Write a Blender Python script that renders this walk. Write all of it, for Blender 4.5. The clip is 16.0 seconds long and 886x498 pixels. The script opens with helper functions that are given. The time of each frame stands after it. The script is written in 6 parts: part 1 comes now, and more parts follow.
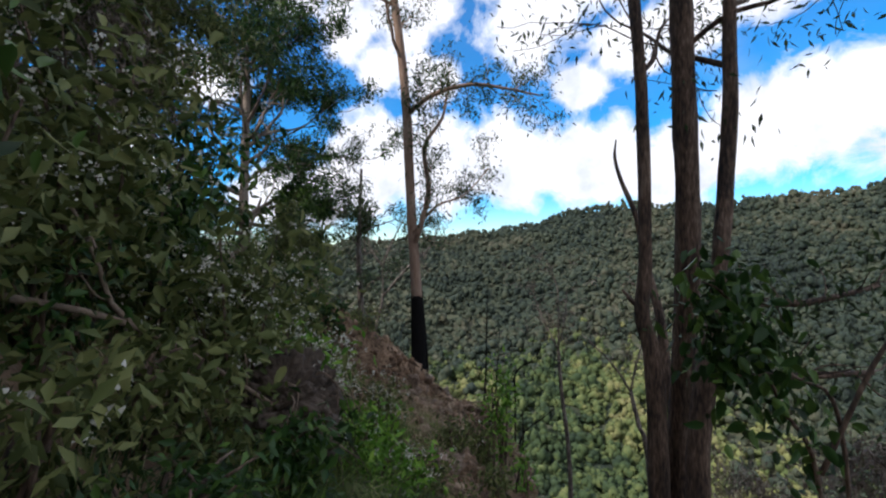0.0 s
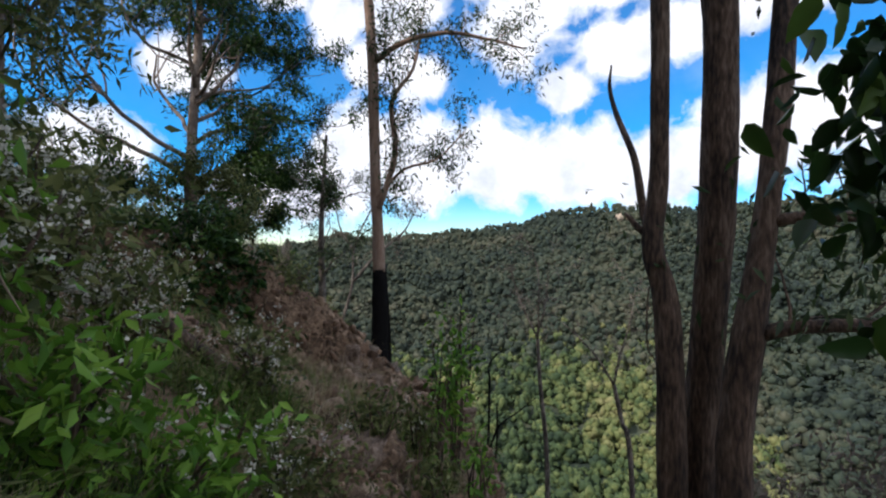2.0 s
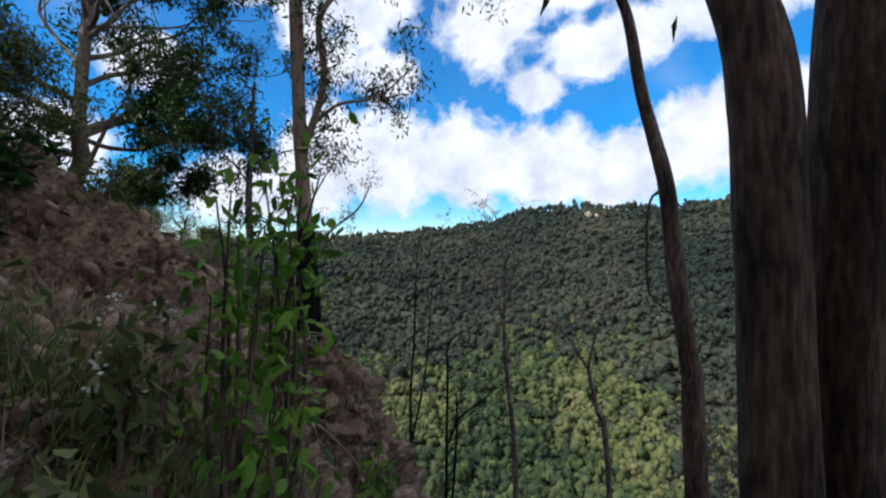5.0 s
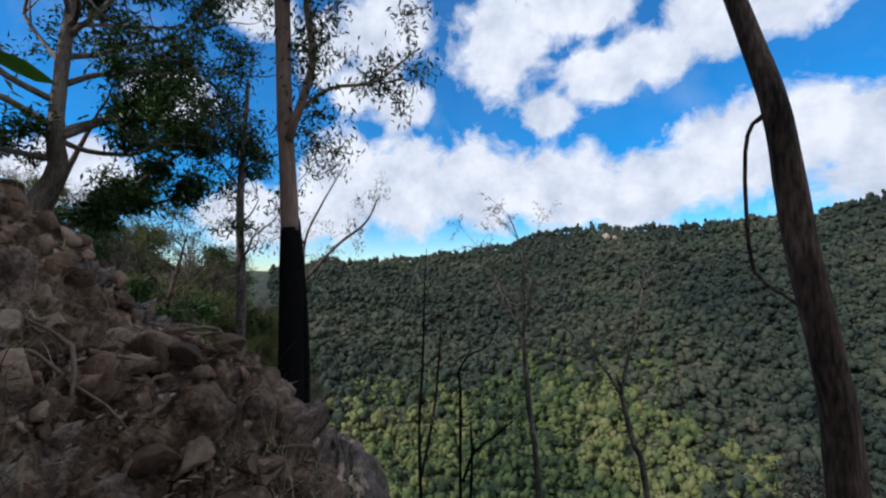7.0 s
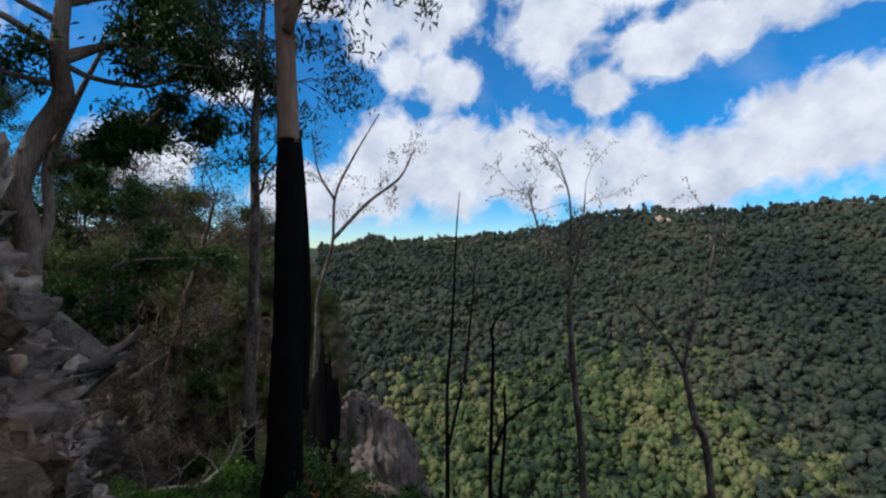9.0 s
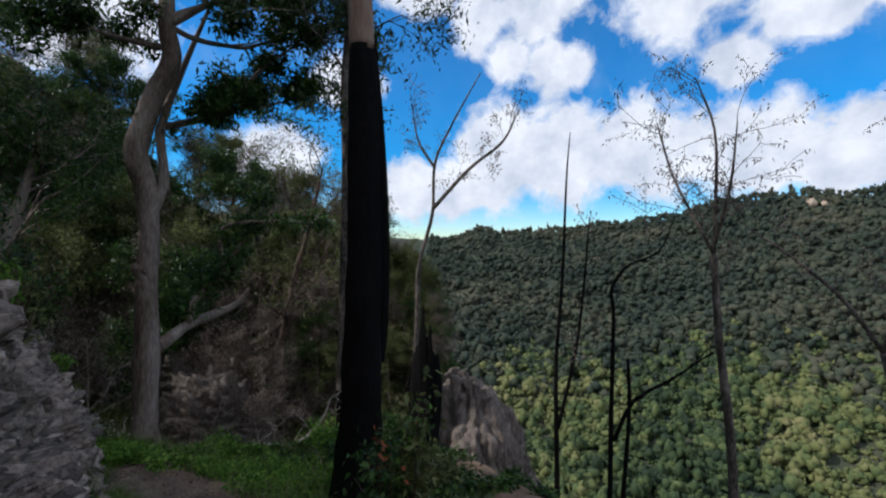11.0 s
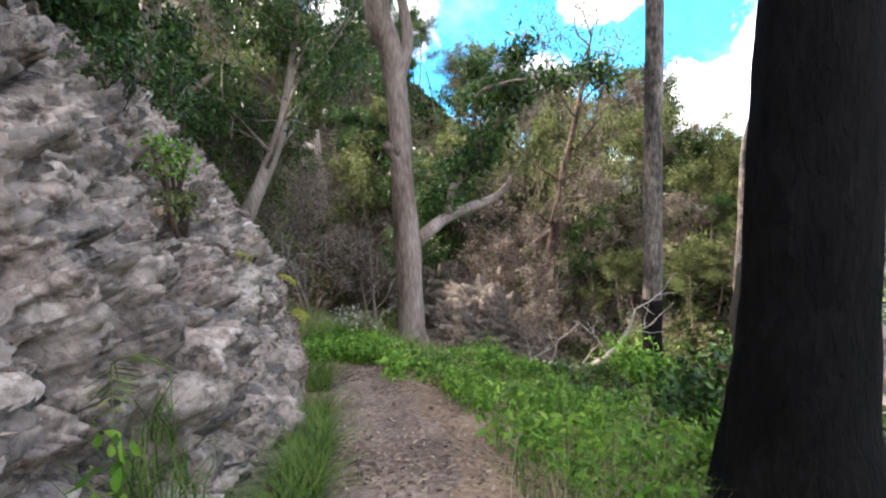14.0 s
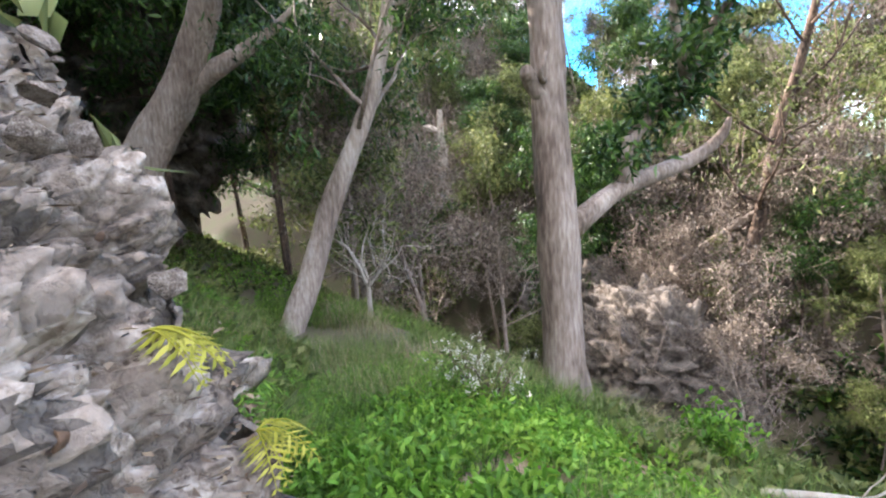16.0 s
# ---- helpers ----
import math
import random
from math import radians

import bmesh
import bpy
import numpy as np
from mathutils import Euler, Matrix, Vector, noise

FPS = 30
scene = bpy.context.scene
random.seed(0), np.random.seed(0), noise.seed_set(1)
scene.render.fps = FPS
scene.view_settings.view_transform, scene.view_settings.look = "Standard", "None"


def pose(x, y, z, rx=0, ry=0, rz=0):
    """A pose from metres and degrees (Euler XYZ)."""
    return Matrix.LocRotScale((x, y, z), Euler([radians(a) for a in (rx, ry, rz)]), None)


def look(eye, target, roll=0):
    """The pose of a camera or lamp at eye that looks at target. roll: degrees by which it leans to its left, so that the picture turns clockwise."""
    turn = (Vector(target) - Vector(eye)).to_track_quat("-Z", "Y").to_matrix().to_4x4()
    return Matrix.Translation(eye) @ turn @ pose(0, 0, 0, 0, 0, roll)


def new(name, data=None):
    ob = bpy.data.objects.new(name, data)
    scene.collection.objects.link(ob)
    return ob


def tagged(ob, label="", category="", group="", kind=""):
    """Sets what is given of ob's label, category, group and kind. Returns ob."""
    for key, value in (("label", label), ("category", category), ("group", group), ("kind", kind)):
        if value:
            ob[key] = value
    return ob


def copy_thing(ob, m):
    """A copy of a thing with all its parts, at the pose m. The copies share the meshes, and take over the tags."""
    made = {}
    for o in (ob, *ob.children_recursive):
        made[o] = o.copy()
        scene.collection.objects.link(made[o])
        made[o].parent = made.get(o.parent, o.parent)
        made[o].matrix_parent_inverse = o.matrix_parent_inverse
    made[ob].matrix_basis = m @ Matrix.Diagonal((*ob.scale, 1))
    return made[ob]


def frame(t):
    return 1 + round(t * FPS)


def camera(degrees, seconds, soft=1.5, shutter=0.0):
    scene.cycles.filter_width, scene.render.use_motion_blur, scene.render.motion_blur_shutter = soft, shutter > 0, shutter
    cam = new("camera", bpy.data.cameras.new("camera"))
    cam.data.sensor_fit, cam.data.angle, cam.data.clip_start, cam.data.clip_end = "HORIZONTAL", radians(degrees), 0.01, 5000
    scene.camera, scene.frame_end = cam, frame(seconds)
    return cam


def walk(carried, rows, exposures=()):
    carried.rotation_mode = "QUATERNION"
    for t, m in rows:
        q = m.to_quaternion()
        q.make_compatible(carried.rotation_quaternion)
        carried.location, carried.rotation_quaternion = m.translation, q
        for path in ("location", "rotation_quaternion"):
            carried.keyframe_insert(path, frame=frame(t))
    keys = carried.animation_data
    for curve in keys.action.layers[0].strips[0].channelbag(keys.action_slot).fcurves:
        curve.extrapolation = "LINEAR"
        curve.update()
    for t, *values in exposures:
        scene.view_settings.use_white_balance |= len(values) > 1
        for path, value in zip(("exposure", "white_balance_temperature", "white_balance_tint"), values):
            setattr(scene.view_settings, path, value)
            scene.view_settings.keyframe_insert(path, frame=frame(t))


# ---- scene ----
cam = camera(88.2, 16.0, soft=2.2)
PATH = [
    (0, (-0.108, 2.125, 4.591), (-0.113, 4.125, 4.647), -0.3),
    (0.5, (-0.049, 2.49, 4.289), (-0.032, 4.489, 4.349), 0.4),
    (1, (0.135, 2.989, 4.065), (0.166, 4.988, 4.125), 0.5),
    (1.5, (0.23, 3.45, 3.848), (0.287, 5.448, 3.906), 0.5),
    (2, (0.411, 4.017, 3.706), (0.478, 6.015, 3.757), 0.9),
    (2.5, (0.595, 4.442, 3.523), (0.677, 6.439, 3.574), 1.1),
    (3, (0.658, 4.839, 3.319), (0.765, 6.835, 3.368), 1.2),
    (3.5, (0.812, 5.214, 3.126), (0.998, 7.204, 3.198), 1.3),
    (4, (0.967, 5.645, 2.891), (1.163, 7.634, 2.952), 1.2),
    (4.2, (1.067, 5.825, 2.793), (1.255, 7.816, 2.839), 0.9),
    (6.3, (1.478, 7.806, 2.483), (1.667, 9.795, 2.568), -0.2),
    (6.5, (1.542, 7.947, 2.417), (1.705, 9.937, 2.54), -0.5),
    (7, (1.645, 8.37, 2.16), (1.761, 10.361, 2.314), -0.2),
    (7.5, (1.766, 8.908, 1.845), (1.889, 10.902, 1.936), -0.3),
    (8, (1.768, 9.4, 1.79), (1.872, 11.396, 1.871), -0.1),
    (8.2, (1.941, 9.571, 1.697), (2.008, 11.568, 1.777), 0.4),
    (10.3, (2.106, 11.236, 0.603), (1.789, 13.211, 0.645), 0.8),
    (10.5, (2.083, 11.35, 0.575), (1.714, 13.316, 0.613), 1.1),
    (11, (2.085, 11.961, 0.21), (1.543, 13.886, 0.232), 1.1),
    (11.5, (1.958, 12.419, -0.137), (1.182, 14.262, -0.138), -0.0),
    (12, (1.697, 12.823, -0.421), (0.65, 14.526, -0.474), -0.4),
    (12.5, (1.32, 13.311, -0.756), (0.114, 14.902, -0.866), -1.0),
    (13, (0.824, 13.957, -0.997), (-0.5, 15.446, -1.167), -1.7),
    (13.5, (0.28, 14.622, -1.246), (-1.115, 16.038, -1.467), -2.2),
    (14, (-0.537, 15.24, -1.454), (-1.998, 16.581, -1.711), -2.9),
    (14.5, (-1.364, 15.826, -1.621), (-2.847, 17.144, -1.872), -3.1),
    (15, (-2.242, 16.379, -1.731), (-3.787, 17.623, -1.984), -3.6),
    (15.5, (-3.061, 17.031, -1.859), (-4.687, 18.166, -2.117), -3.6),
    (16, (-4.027, 17.494, -1.994), (-5.801, 18.382, -2.247), -4.9),
]
walk(cam, [(t, look(eye, target, roll)) for t, eye, target, roll in PATH], [(0, 0.47, 6400, 14), (4, 0.37, 6250, 13), (6.5, 0.0, 6000, 12), (7, -0.03, 6000, 12), (7.5, -0.2, 6000, 12), (8.2, -0.18, 6000, 12), (10.5, -0.08, 6000, 12), (11.5, 0.2, 6200, 12), (12.5, 0.95, 6500, 14), (13.5, 1.95, 6750, 15), (14.5, 2.8, 6750, 16), (16, 3.1, 6600, 15)])

# ---- world and sun ----
SUN_AZ, SUN_EL = 246.0, 37.0          # compass degrees from +y towards +x
world = bpy.data.worlds.new("world")
scene.world = world
world.use_nodes = True
wn, wl = world.node_tree.nodes, world.node_tree.links
wn.clear()


def wnode(kind, **props):
    n = wn.new(kind)
    for k, v in props.items():
        if k == "op":
            n.operation = v
        elif k == "clamp":
            n.use_clamp = v
    return n


def wmath(op, a, b=None, clamp=False):
    n = wnode("ShaderNodeMath", op=op, clamp=clamp)
    for i, v in enumerate((a, b)):
        if v is None:
            continue
        if isinstance(v, (int, float)):
            n.inputs[i].default_value = v
        else:
            wl.new(v, n.inputs[i])
    return n.outputs[0]


# cumulus: azimuth, elevation, half width, half height in degrees
CLOUDS = [(-4, 30, 6, 6), (-2, 22, 4.6, 3.4), (-8, 23, 3, 3), (11, 28.5, 6.5, 6.5), (17, 20.3, 3.4, 2.6), (22.5, 23.5, 5, 3.4),
          (29, 25, 5.5, 3.4), (35, 27, 5.5, 4), (42, 28, 6, 4), (20, 31, 8, 3.5), (-1, 12, 8, 6.5), (8.5, 12.5, 8, 6),
          (18.5, 11.5, 9, 5.4), (27, 10.5, 8, 4.6), (34.5, 13.5, 6.5, 5.2), (41, 14.5, 7, 5.6), (48, 13, 7, 6), (56, 13, 9, 7),
          (66, 14, 9, 8), (-9.5, 12, 6, 7), (-14, 8, 5, 4), (-20, 8, 6, 4), (-36, 11, 6, 4), (-12, 27, 3.5, 4), (-19, 30, 5, 3),
          (-28, 20, 5, 3), (-55, 22, 9, 6), (80, 22, 12, 9)]
tc = wnode("ShaderNodeTexCoord")
sep = wnode("ShaderNodeSeparateXYZ")
wl.new(tc.outputs["Generated"], sep.inputs[0])
az = wmath("MULTIPLY", wmath("ARCTAN2", sep.outputs[0], sep.outputs[1]), 57.2958)
el = wmath("MULTIPLY", wmath("ARCSINE", sep.outputs[2]), 57.2958)
comb = wnode("ShaderNodeCombineXYZ")
wl.new(az, comb.inputs[0]), wl.new(el, comb.inputs[1])


def wnoise(scale, detail, rough=0.6, dist=0.0):
    n = wnode("ShaderNodeTexNoise")
    n.inputs["Scale"].default_value, n.inputs["Detail"].default_value = scale, detail
    n.inputs["Roughness"].default_value, n.inputs["Distortion"].default_value = rough, dist
    wl.new(comb.outputs[0], n.inputs["Vector"])
    return n.outputs["Fac"]


puff = None
for a, e, ra, re in CLOUDS:
    sub = wnode("ShaderNodeVectorMath", op="SUBTRACT")
    wl.new(comb.outputs[0], sub.inputs[0])
    sub.inputs[1].default_value = (a, e, 0)
    mul = wnode("ShaderNodeVectorMath", op="MULTIPLY")
    wl.new(sub.outputs[0], mul.inputs[0])
    mul.inputs[1].default_value = (1 / ra, 1 / re, 0)
    ln = wnode("ShaderNodeVectorMath", op="LENGTH")
    wl.new(mul.outputs[0], ln.inputs[0])
    one = wmath("SUBTRACT", 1.0, ln.outputs["Value"])
    puff = one if puff is None else wmath("SMOOTH_MAX", puff, one)
    if puff.node.operation == "SMOOTH_MAX":
        puff.node.inputs[2].default_value = 0.4
fine, broad = wnoise(0.22, 7.0, 0.62, 0.3), wnoise(0.07, 5.0, 0.55)
edge = wmath("ADD", puff, wmath("MULTIPLY", wmath("SUBTRACT", fine, 0.5), 1.55))
veil = wmath("MULTIPLY", wmath("SUBTRACT", broad, 0.5), 2.2)
# unseen cloud cover behind and overhead, added to whiten the sky light
far_side = wmath("MAXIMUM", wmath("MULTIPLY", wmath("SUBTRACT", wmath("ABSOLUTE", az), 75.0), 0.05, True), wmath("MULTIPLY", wmath("SUBTRACT", el, 38.0), 0.08, True))
edge = wmath("MAXIMUM", edge, wmath("SUBTRACT", wmath("MULTIPLY", wmath("ADD", veil, 0.35), far_side), 0.1))
mask = wmath("MULTIPLY", wmath("ADD", edge, 0.12), 2.6, True)
thin = wmath("MULTIPLY", wmath("SUBTRACT", broad, 0.5), 0.9, True)
mask = wmath("MAXIMUM", mask, thin)
sky = wnode("ShaderNodeTexSky")
sky.sky_type, sky.sun_disc = "NISHITA", False
sky.sun_elevation, sky.sun_rotation = radians(SUN_EL), radians(SUN_AZ)
sky.air_density, sky.dust_density, sky.ozone_density = 1.0, 0.2, 3.0
deep = wnode("ShaderNodeHueSaturation")
deep.inputs["Saturation"].default_value, deep.inputs["Value"].default_value = 1.72, 1.6
wl.new(sky.outputs[0], deep.inputs["Color"])
shade_ramp = wnode("ShaderNodeValToRGB")
shade_ramp.color_ramp.elements[0].position, shade_ramp.color_ramp.elements[0].color = 0.30, (5.6, 6.2, 7.2, 1)
shade_ramp.color_ramp.elements[1].position, shade_ramp.color_ramp.elements[1].color = 0.62, (9.2, 9.4, 9.7, 1)
wl.new(wnoise(0.16, 5.0, 0.6), shade_ramp.inputs[0])
mix = wnode("ShaderNodeMix")
mix.data_type = "RGBA"
wl.new(mask, mix.inputs["Factor"]), wl.new(deep.outputs[0], mix.inputs["A"]), wl.new(shade_ramp.outputs[0], mix.inputs["B"])
bg = wnode("ShaderNodeBackground")
bg.inputs["Strength"].default_value = 0.1
wl.new(mix.outputs["Result"], bg.inputs["Color"])
wout = wnode("ShaderNodeOutputWorld")
wl.new(bg.outputs[0], wout.inputs["Surface"])

sun = new("sun", bpy.data.lights.new("sun", "SUN"))
sun.data.energy, sun.data.angle, sun.data.color = 3.2, radians(0.6), (1.0, 0.95, 0.86)
_a, _e = radians(SUN_AZ), radians(SUN_EL)
TO_SUN = Vector((math.sin(_a) * math.cos(_e), math.cos(_a) * math.cos(_e), math.sin(_e)))
sun.matrix_world = look(TO_SUN * 200, (0, 0, 0))


# ---- materials ----
def material(name, stops, scale=4.0, rough=0.9, bump=0.4, bump_scale=30.0, fine=0.5, island=0.0, each=0.0, sheen=0.0, through_light=0.0,
             stretch=(1, 1, 1), metal=0.0, flakes=0.0):
    """Principled surface: a colour ramp over broad and fine noise, with bump. island/each: brightness change per leaf or per object."""
    m = bpy.data.materials.new(name)
    m.use_nodes = True
    nt = m.node_tree
    n, l = nt.nodes, nt.links
    bs = n["Principled BSDF"]
    geo = n.new("ShaderNodeNewGeometry")
    mp = n.new("ShaderNodeMapping")
    mp.inputs["Scale"].default_value = stretch
    tex = n.new("ShaderNodeTexCoord")
    l.new(tex.outputs["Object"], mp.inputs["Vector"])
    a, b = n.new("ShaderNodeTexNoise"), n.new("ShaderNodeTexNoise")
    for t, s, d in ((a, scale, 4.0), (b, bump_scale, 6.0)):
        t.inputs["Scale"].default_value, t.inputs["Detail"].default_value = s, d
        l.new(mp.outputs[0], t.inputs["Vector"])
    mixf = n.new("ShaderNodeMix")
    mixf.inputs["Factor"].default_value = fine
    l.new(a.outputs["Fac"], mixf.inputs["A"]), l.new(b.outputs["Fac"], mixf.inputs["B"])
    fac = mixf.outputs["Result"]
    height_out = b.outputs["Fac"]
    if flakes:
        # angular facets with their own tint, darker in the cracks between them
        vo, ve = n.new("ShaderNodeTexVoronoi"), n.new("ShaderNodeTexVoronoi")
        ve.feature = "DISTANCE_TO_EDGE"
        wp = n.new("ShaderNodeMix")
        wp.data_type = "VECTOR"
        wp.inputs["Factor"].default_value = 0.13
        l.new(mp.outputs[0], wp.inputs["A"]), l.new(b.outputs["Color"], wp.inputs["B"])
        for q in (vo, ve):
            q.inputs["Scale"].default_value = flakes
            l.new(wp.outputs["Result"], q.inputs["Vector"])
        sep = n.new("ShaderNodeSeparateColor")
        l.new(vo.outputs["Color"], sep.inputs[0])
        tint, crack = n.new("ShaderNodeMath"), n.new("ShaderNodeMapRange")
        tint.operation = "MULTIPLY_ADD"
        l.new(sep.outputs[0], tint.inputs[0])
        tint.inputs[1].default_value, tint.inputs[2].default_value = 0.11, -0.05
        l.new(ve.outputs["Distance"], crack.inputs["Value"])
        crack.inputs["From Max"].default_value, crack.inputs["To Min"].default_value, crack.inputs["To Max"].default_value = 0.12, -0.045, 0.0
        s1, s2, hh = n.new("ShaderNodeMath"), n.new("ShaderNodeMath"), n.new("ShaderNodeMath")
        l.new(fac, s1.inputs[0]), l.new(tint.outputs[0], s1.inputs[1])
        l.new(s1.outputs[0], s2.inputs[0]), l.new(crack.outputs[0], s2.inputs[1])
        fac = s2.outputs[0]
        hh.operation = "MULTIPLY_ADD"
        l.new(crack.outputs[0], hh.inputs[0])
        hh.inputs[1].default_value = 4.0
        l.new(sep.outputs[1], hh.inputs[2])
        h2 = n.new("ShaderNodeMath")
        l.new(hh.outputs[0], h2.inputs[0]), l.new(b.outputs["Fac"], h2.inputs[1])
        height_out = h2.outputs[0]
    if island or each:
        src = geo.outputs["Random Per Island"]
        if each:
            src = n.new("ShaderNodeObjectInfo").outputs["Random"]
        k = n.new("ShaderNodeMath")
        k.operation = "MULTIPLY_ADD"
        l.new(src, k.inputs[0])
        k.inputs[1].default_value, k.inputs[2].default_value = (island or each), -(island or each) / 2
        ad = n.new("ShaderNodeMath")
        l.new(fac, ad.inputs[0]), l.new(k.outputs[0], ad.inputs[1])
        fac = ad.outputs[0]
    ramp = n.new("ShaderNodeValToRGB")
    el_ = ramp.color_ramp.elements
    while len(el_) < len(stops):
        el_.new(0.5)
    for e_, (p, c) in zip(el_, stops):
        e_.position, e_.color = p, (*c, 1)
    l.new(fac, ramp.inputs[0])
    l.new(ramp.outputs[0], bs.inputs["Base Color"])
    bs.inputs["Roughness"].default_value, bs.inputs["Metallic"].default_value = rough, metal
    if bump:
        bp = n.new("ShaderNodeBump")
        bp.inputs["Strength"].default_value, bp.inputs["Distance"].default_value = bump, 0.02
        l.new(height_out, bp.inputs["Height"]), l.new(bp.outputs[0], bs.inputs["Normal"])
    if through_light:
        bs.inputs["Specular IOR Level"].default_value = 0.22
        tr = n.new("ShaderNodeBsdfTranslucent")
        l.new(ramp.outputs[0], tr.inputs["Color"])
        ms = n.new("ShaderNodeMixShader")
        ms.inputs[0].default_value = through_light
        l.new(bs.outputs[0], ms.inputs[1]), l.new(tr.outputs[0], ms.inputs[2])
        l.new(ms.outputs[0], n["Material Output"].inputs["Surface"])
    return m


M = {}
M["ground"] = material("hillside_soil", [(0.3, (0.065, 0.039, 0.022)), (0.48, (0.155, 0.096, 0.057)), (0.62, (0.25, 0.168, 0.105)), (0.75, (0.09, 0.10, 0.035))], 1.3, 0.95, 0.9, 24)
M["trail"] = material("trail_earth", [(0.34, (0.055, 0.037, 0.025)), (0.46, (0.115, 0.078, 0.054)), (0.56, (0.185, 0.132, 0.094)), (0.68, (0.31, 0.24, 0.18))], 2.2, 0.95, 1.0, 24, 0.5)
M["dark_earth"] = material("dark_root_earth", [(0.3, (0.022, 0.016, 0.012)), (0.5, (0.06, 0.042, 0.03)), (0.75, (0.13, 0.095, 0.07))], 5, 0.95, 1.0, 26)
M["rock"] = material("fractured_rock", [(0.36, (0.08, 0.058, 0.046)), (0.45, (0.225, 0.172, 0.136)), (0.54, (0.36, 0.288, 0.235)), (0.64, (0.53, 0.45, 0.385))], 3.0, 0.9, 1.0, 26, 0.5, flakes=7)
M["rock_b"] = material("fractured_rock_brown", [(0.3, (0.085, 0.066, 0.053)), (0.45, (0.23, 0.182, 0.148)), (0.58, (0.32, 0.255, 0.208)), (0.72, (0.44, 0.37, 0.315))], 3.0, 0.92, 1.0, 24, 0.5, flakes=8)
M["rock_c"] = material("fractured_rock_dark", [(0.3, (0.045, 0.036, 0.03)), (0.5, (0.135, 0.11, 0.092)), (0.72, (0.26, 0.22, 0.185))], 4.0, 0.92, 1.0, 22, 0.45, flakes=13)
M["rubble_a"] = material("rubble_brown", [(0.34, (0.045, 0.025, 0.013)), (0.5, (0.155, 0.096, 0.058)), (0.66, (0.33, 0.22, 0.142))], 5.0, 0.95, 1.0, 24, 0.5, flakes=15)
M["rubble_b"] = material("rubble_grey_brown", [(0.34, (0.075, 0.048, 0.034)), (0.5, (0.21, 0.145, 0.105)), (0.68, (0.4, 0.31, 0.245))], 5.0, 0.95, 1.0, 24, 0.5, flakes=15)
M["stone"] = material("loose_stone", [(0.25, (0.07, 0.042, 0.026)), (0.5, (0.19, 0.118, 0.074)), (0.75, (0.4, 0.295, 0.21))], 6, 0.92, 0.7, 35, 0.4, each=0.5)
M["stones"] = material("rubble_stone", [(0.25, (0.06, 0.034, 0.019)), (0.5, (0.17, 0.1, 0.06)), (0.75, (0.35, 0.24, 0.16))], 6, 0.92, 0.7, 35, 0.4, island=0.5)
M["char"] = material("charred_bark", [(0.3, (0.006, 0.006, 0.006)), (0.6, (0.012, 0.011, 0.011)), (0.8, (0.024, 0.021, 0.019))], 3, 0.95, 1.0, 26, 0.6, stretch=(1, 1, 0.3), flakes=12)
M["char"].node_tree.nodes["Principled BSDF"].inputs["Specular IOR Level"].default_value = 0.04
M["bark_red"] = material("smooth_tan_bark", [(0.3, (0.11, 0.07, 0.05)), (0.5, (0.24, 0.15, 0.105)), (0.7, (0.34, 0.26, 0.2))], 2.0, 0.85, 0.5, 14, 0.5, stretch=(1, 1, 0.22))
M["bark_dark"] = material("dark_brown_bark", [(0.37, (0.012, 0.008, 0.006)), (0.45, (0.05, 0.031, 0.022)), (0.54, (0.115, 0.073, 0.05)), (0.65, (0.22, 0.155, 0.115))], 5.5, 0.9, 1.0, 38, 0.5, stretch=(1, 1, 0.22))
M["bark_mottled"] = material("mottled_grey_bark", [(0.36, (0.014, 0.012, 0.011)), (0.45, (0.055, 0.043, 0.035)), (0.54, (0.13, 0.105, 0.088)), (0.66, (0.25, 0.215, 0.19))], 4.0, 0.9, 1.0, 24, 0.5, stretch=(1, 1, 0.35))
M["bark_grey"] = material("grey_bark", [(0.33, (0.06, 0.04, 0.03)), (0.43, (0.15, 0.108, 0.083)), (0.54, (0.27, 0.21, 0.172)), (0.66, (0.42, 0.355, 0.305))], 1.6, 0.88, 0.9, 20, 0.42, stretch=(1, 1, 0.2))
M["dead_wood"] = material("bleached_dead_wood", [(0.3, (0.22, 0.18, 0.15)), (0.6, (0.42, 0.37, 0.32)), (0.8, (0.6, 0.55, 0.5))], 5, 0.85, 0.5, 30, 0.5)
M["leaf_euc"] = material("gum_leaf", [(0.2, (0.016, 0.028, 0.012)), (0.5, (0.04, 0.07, 0.026)), (0.8, (0.10, 0.135, 0.055))], 0.8, 0.5, 0, 5, 0.3, island=0.55, through_light=0.3)
M["leaf_dark"] = material("dark_glossy_leaf", [(0.2, (0.012, 0.03, 0.008)), (0.5, (0.03, 0.075, 0.018)), (0.8, (0.09, 0.16, 0.03))], 1.0, 0.38, 0, 5, 0.3, island=0.6, through_light=0.25)
M["leaf_lime"] = material("bright_herb_leaf", [(0.2, (0.045, 0.11, 0.012)), (0.5, (0.12, 0.27, 0.03)), (0.8, (0.25, 0.4, 0.06))], 1.0, 0.5, 0, 5, 0.3, island=0.6, through_light=0.35)
M["leaf_olive"] = material("olive_scrub_leaf", [(0.2, (0.04, 0.055, 0.016)), (0.5, (0.11, 0.135, 0.042)), (0.8, (0.22, 0.23, 0.085))], 1.0, 0.6, 0, 5, 0.3, island=0.6, through_light=0.3)
M["leaf_brown"] = material("scorched_leaf", [(0.2, (0.075, 0.057, 0.044)), (0.5, (0.16, 0.125, 0.1)), (0.8, (0.28, 0.232, 0.192))], 1.0, 0.8, 0, 5, 0.3, island=0.6, through_light=0.15)
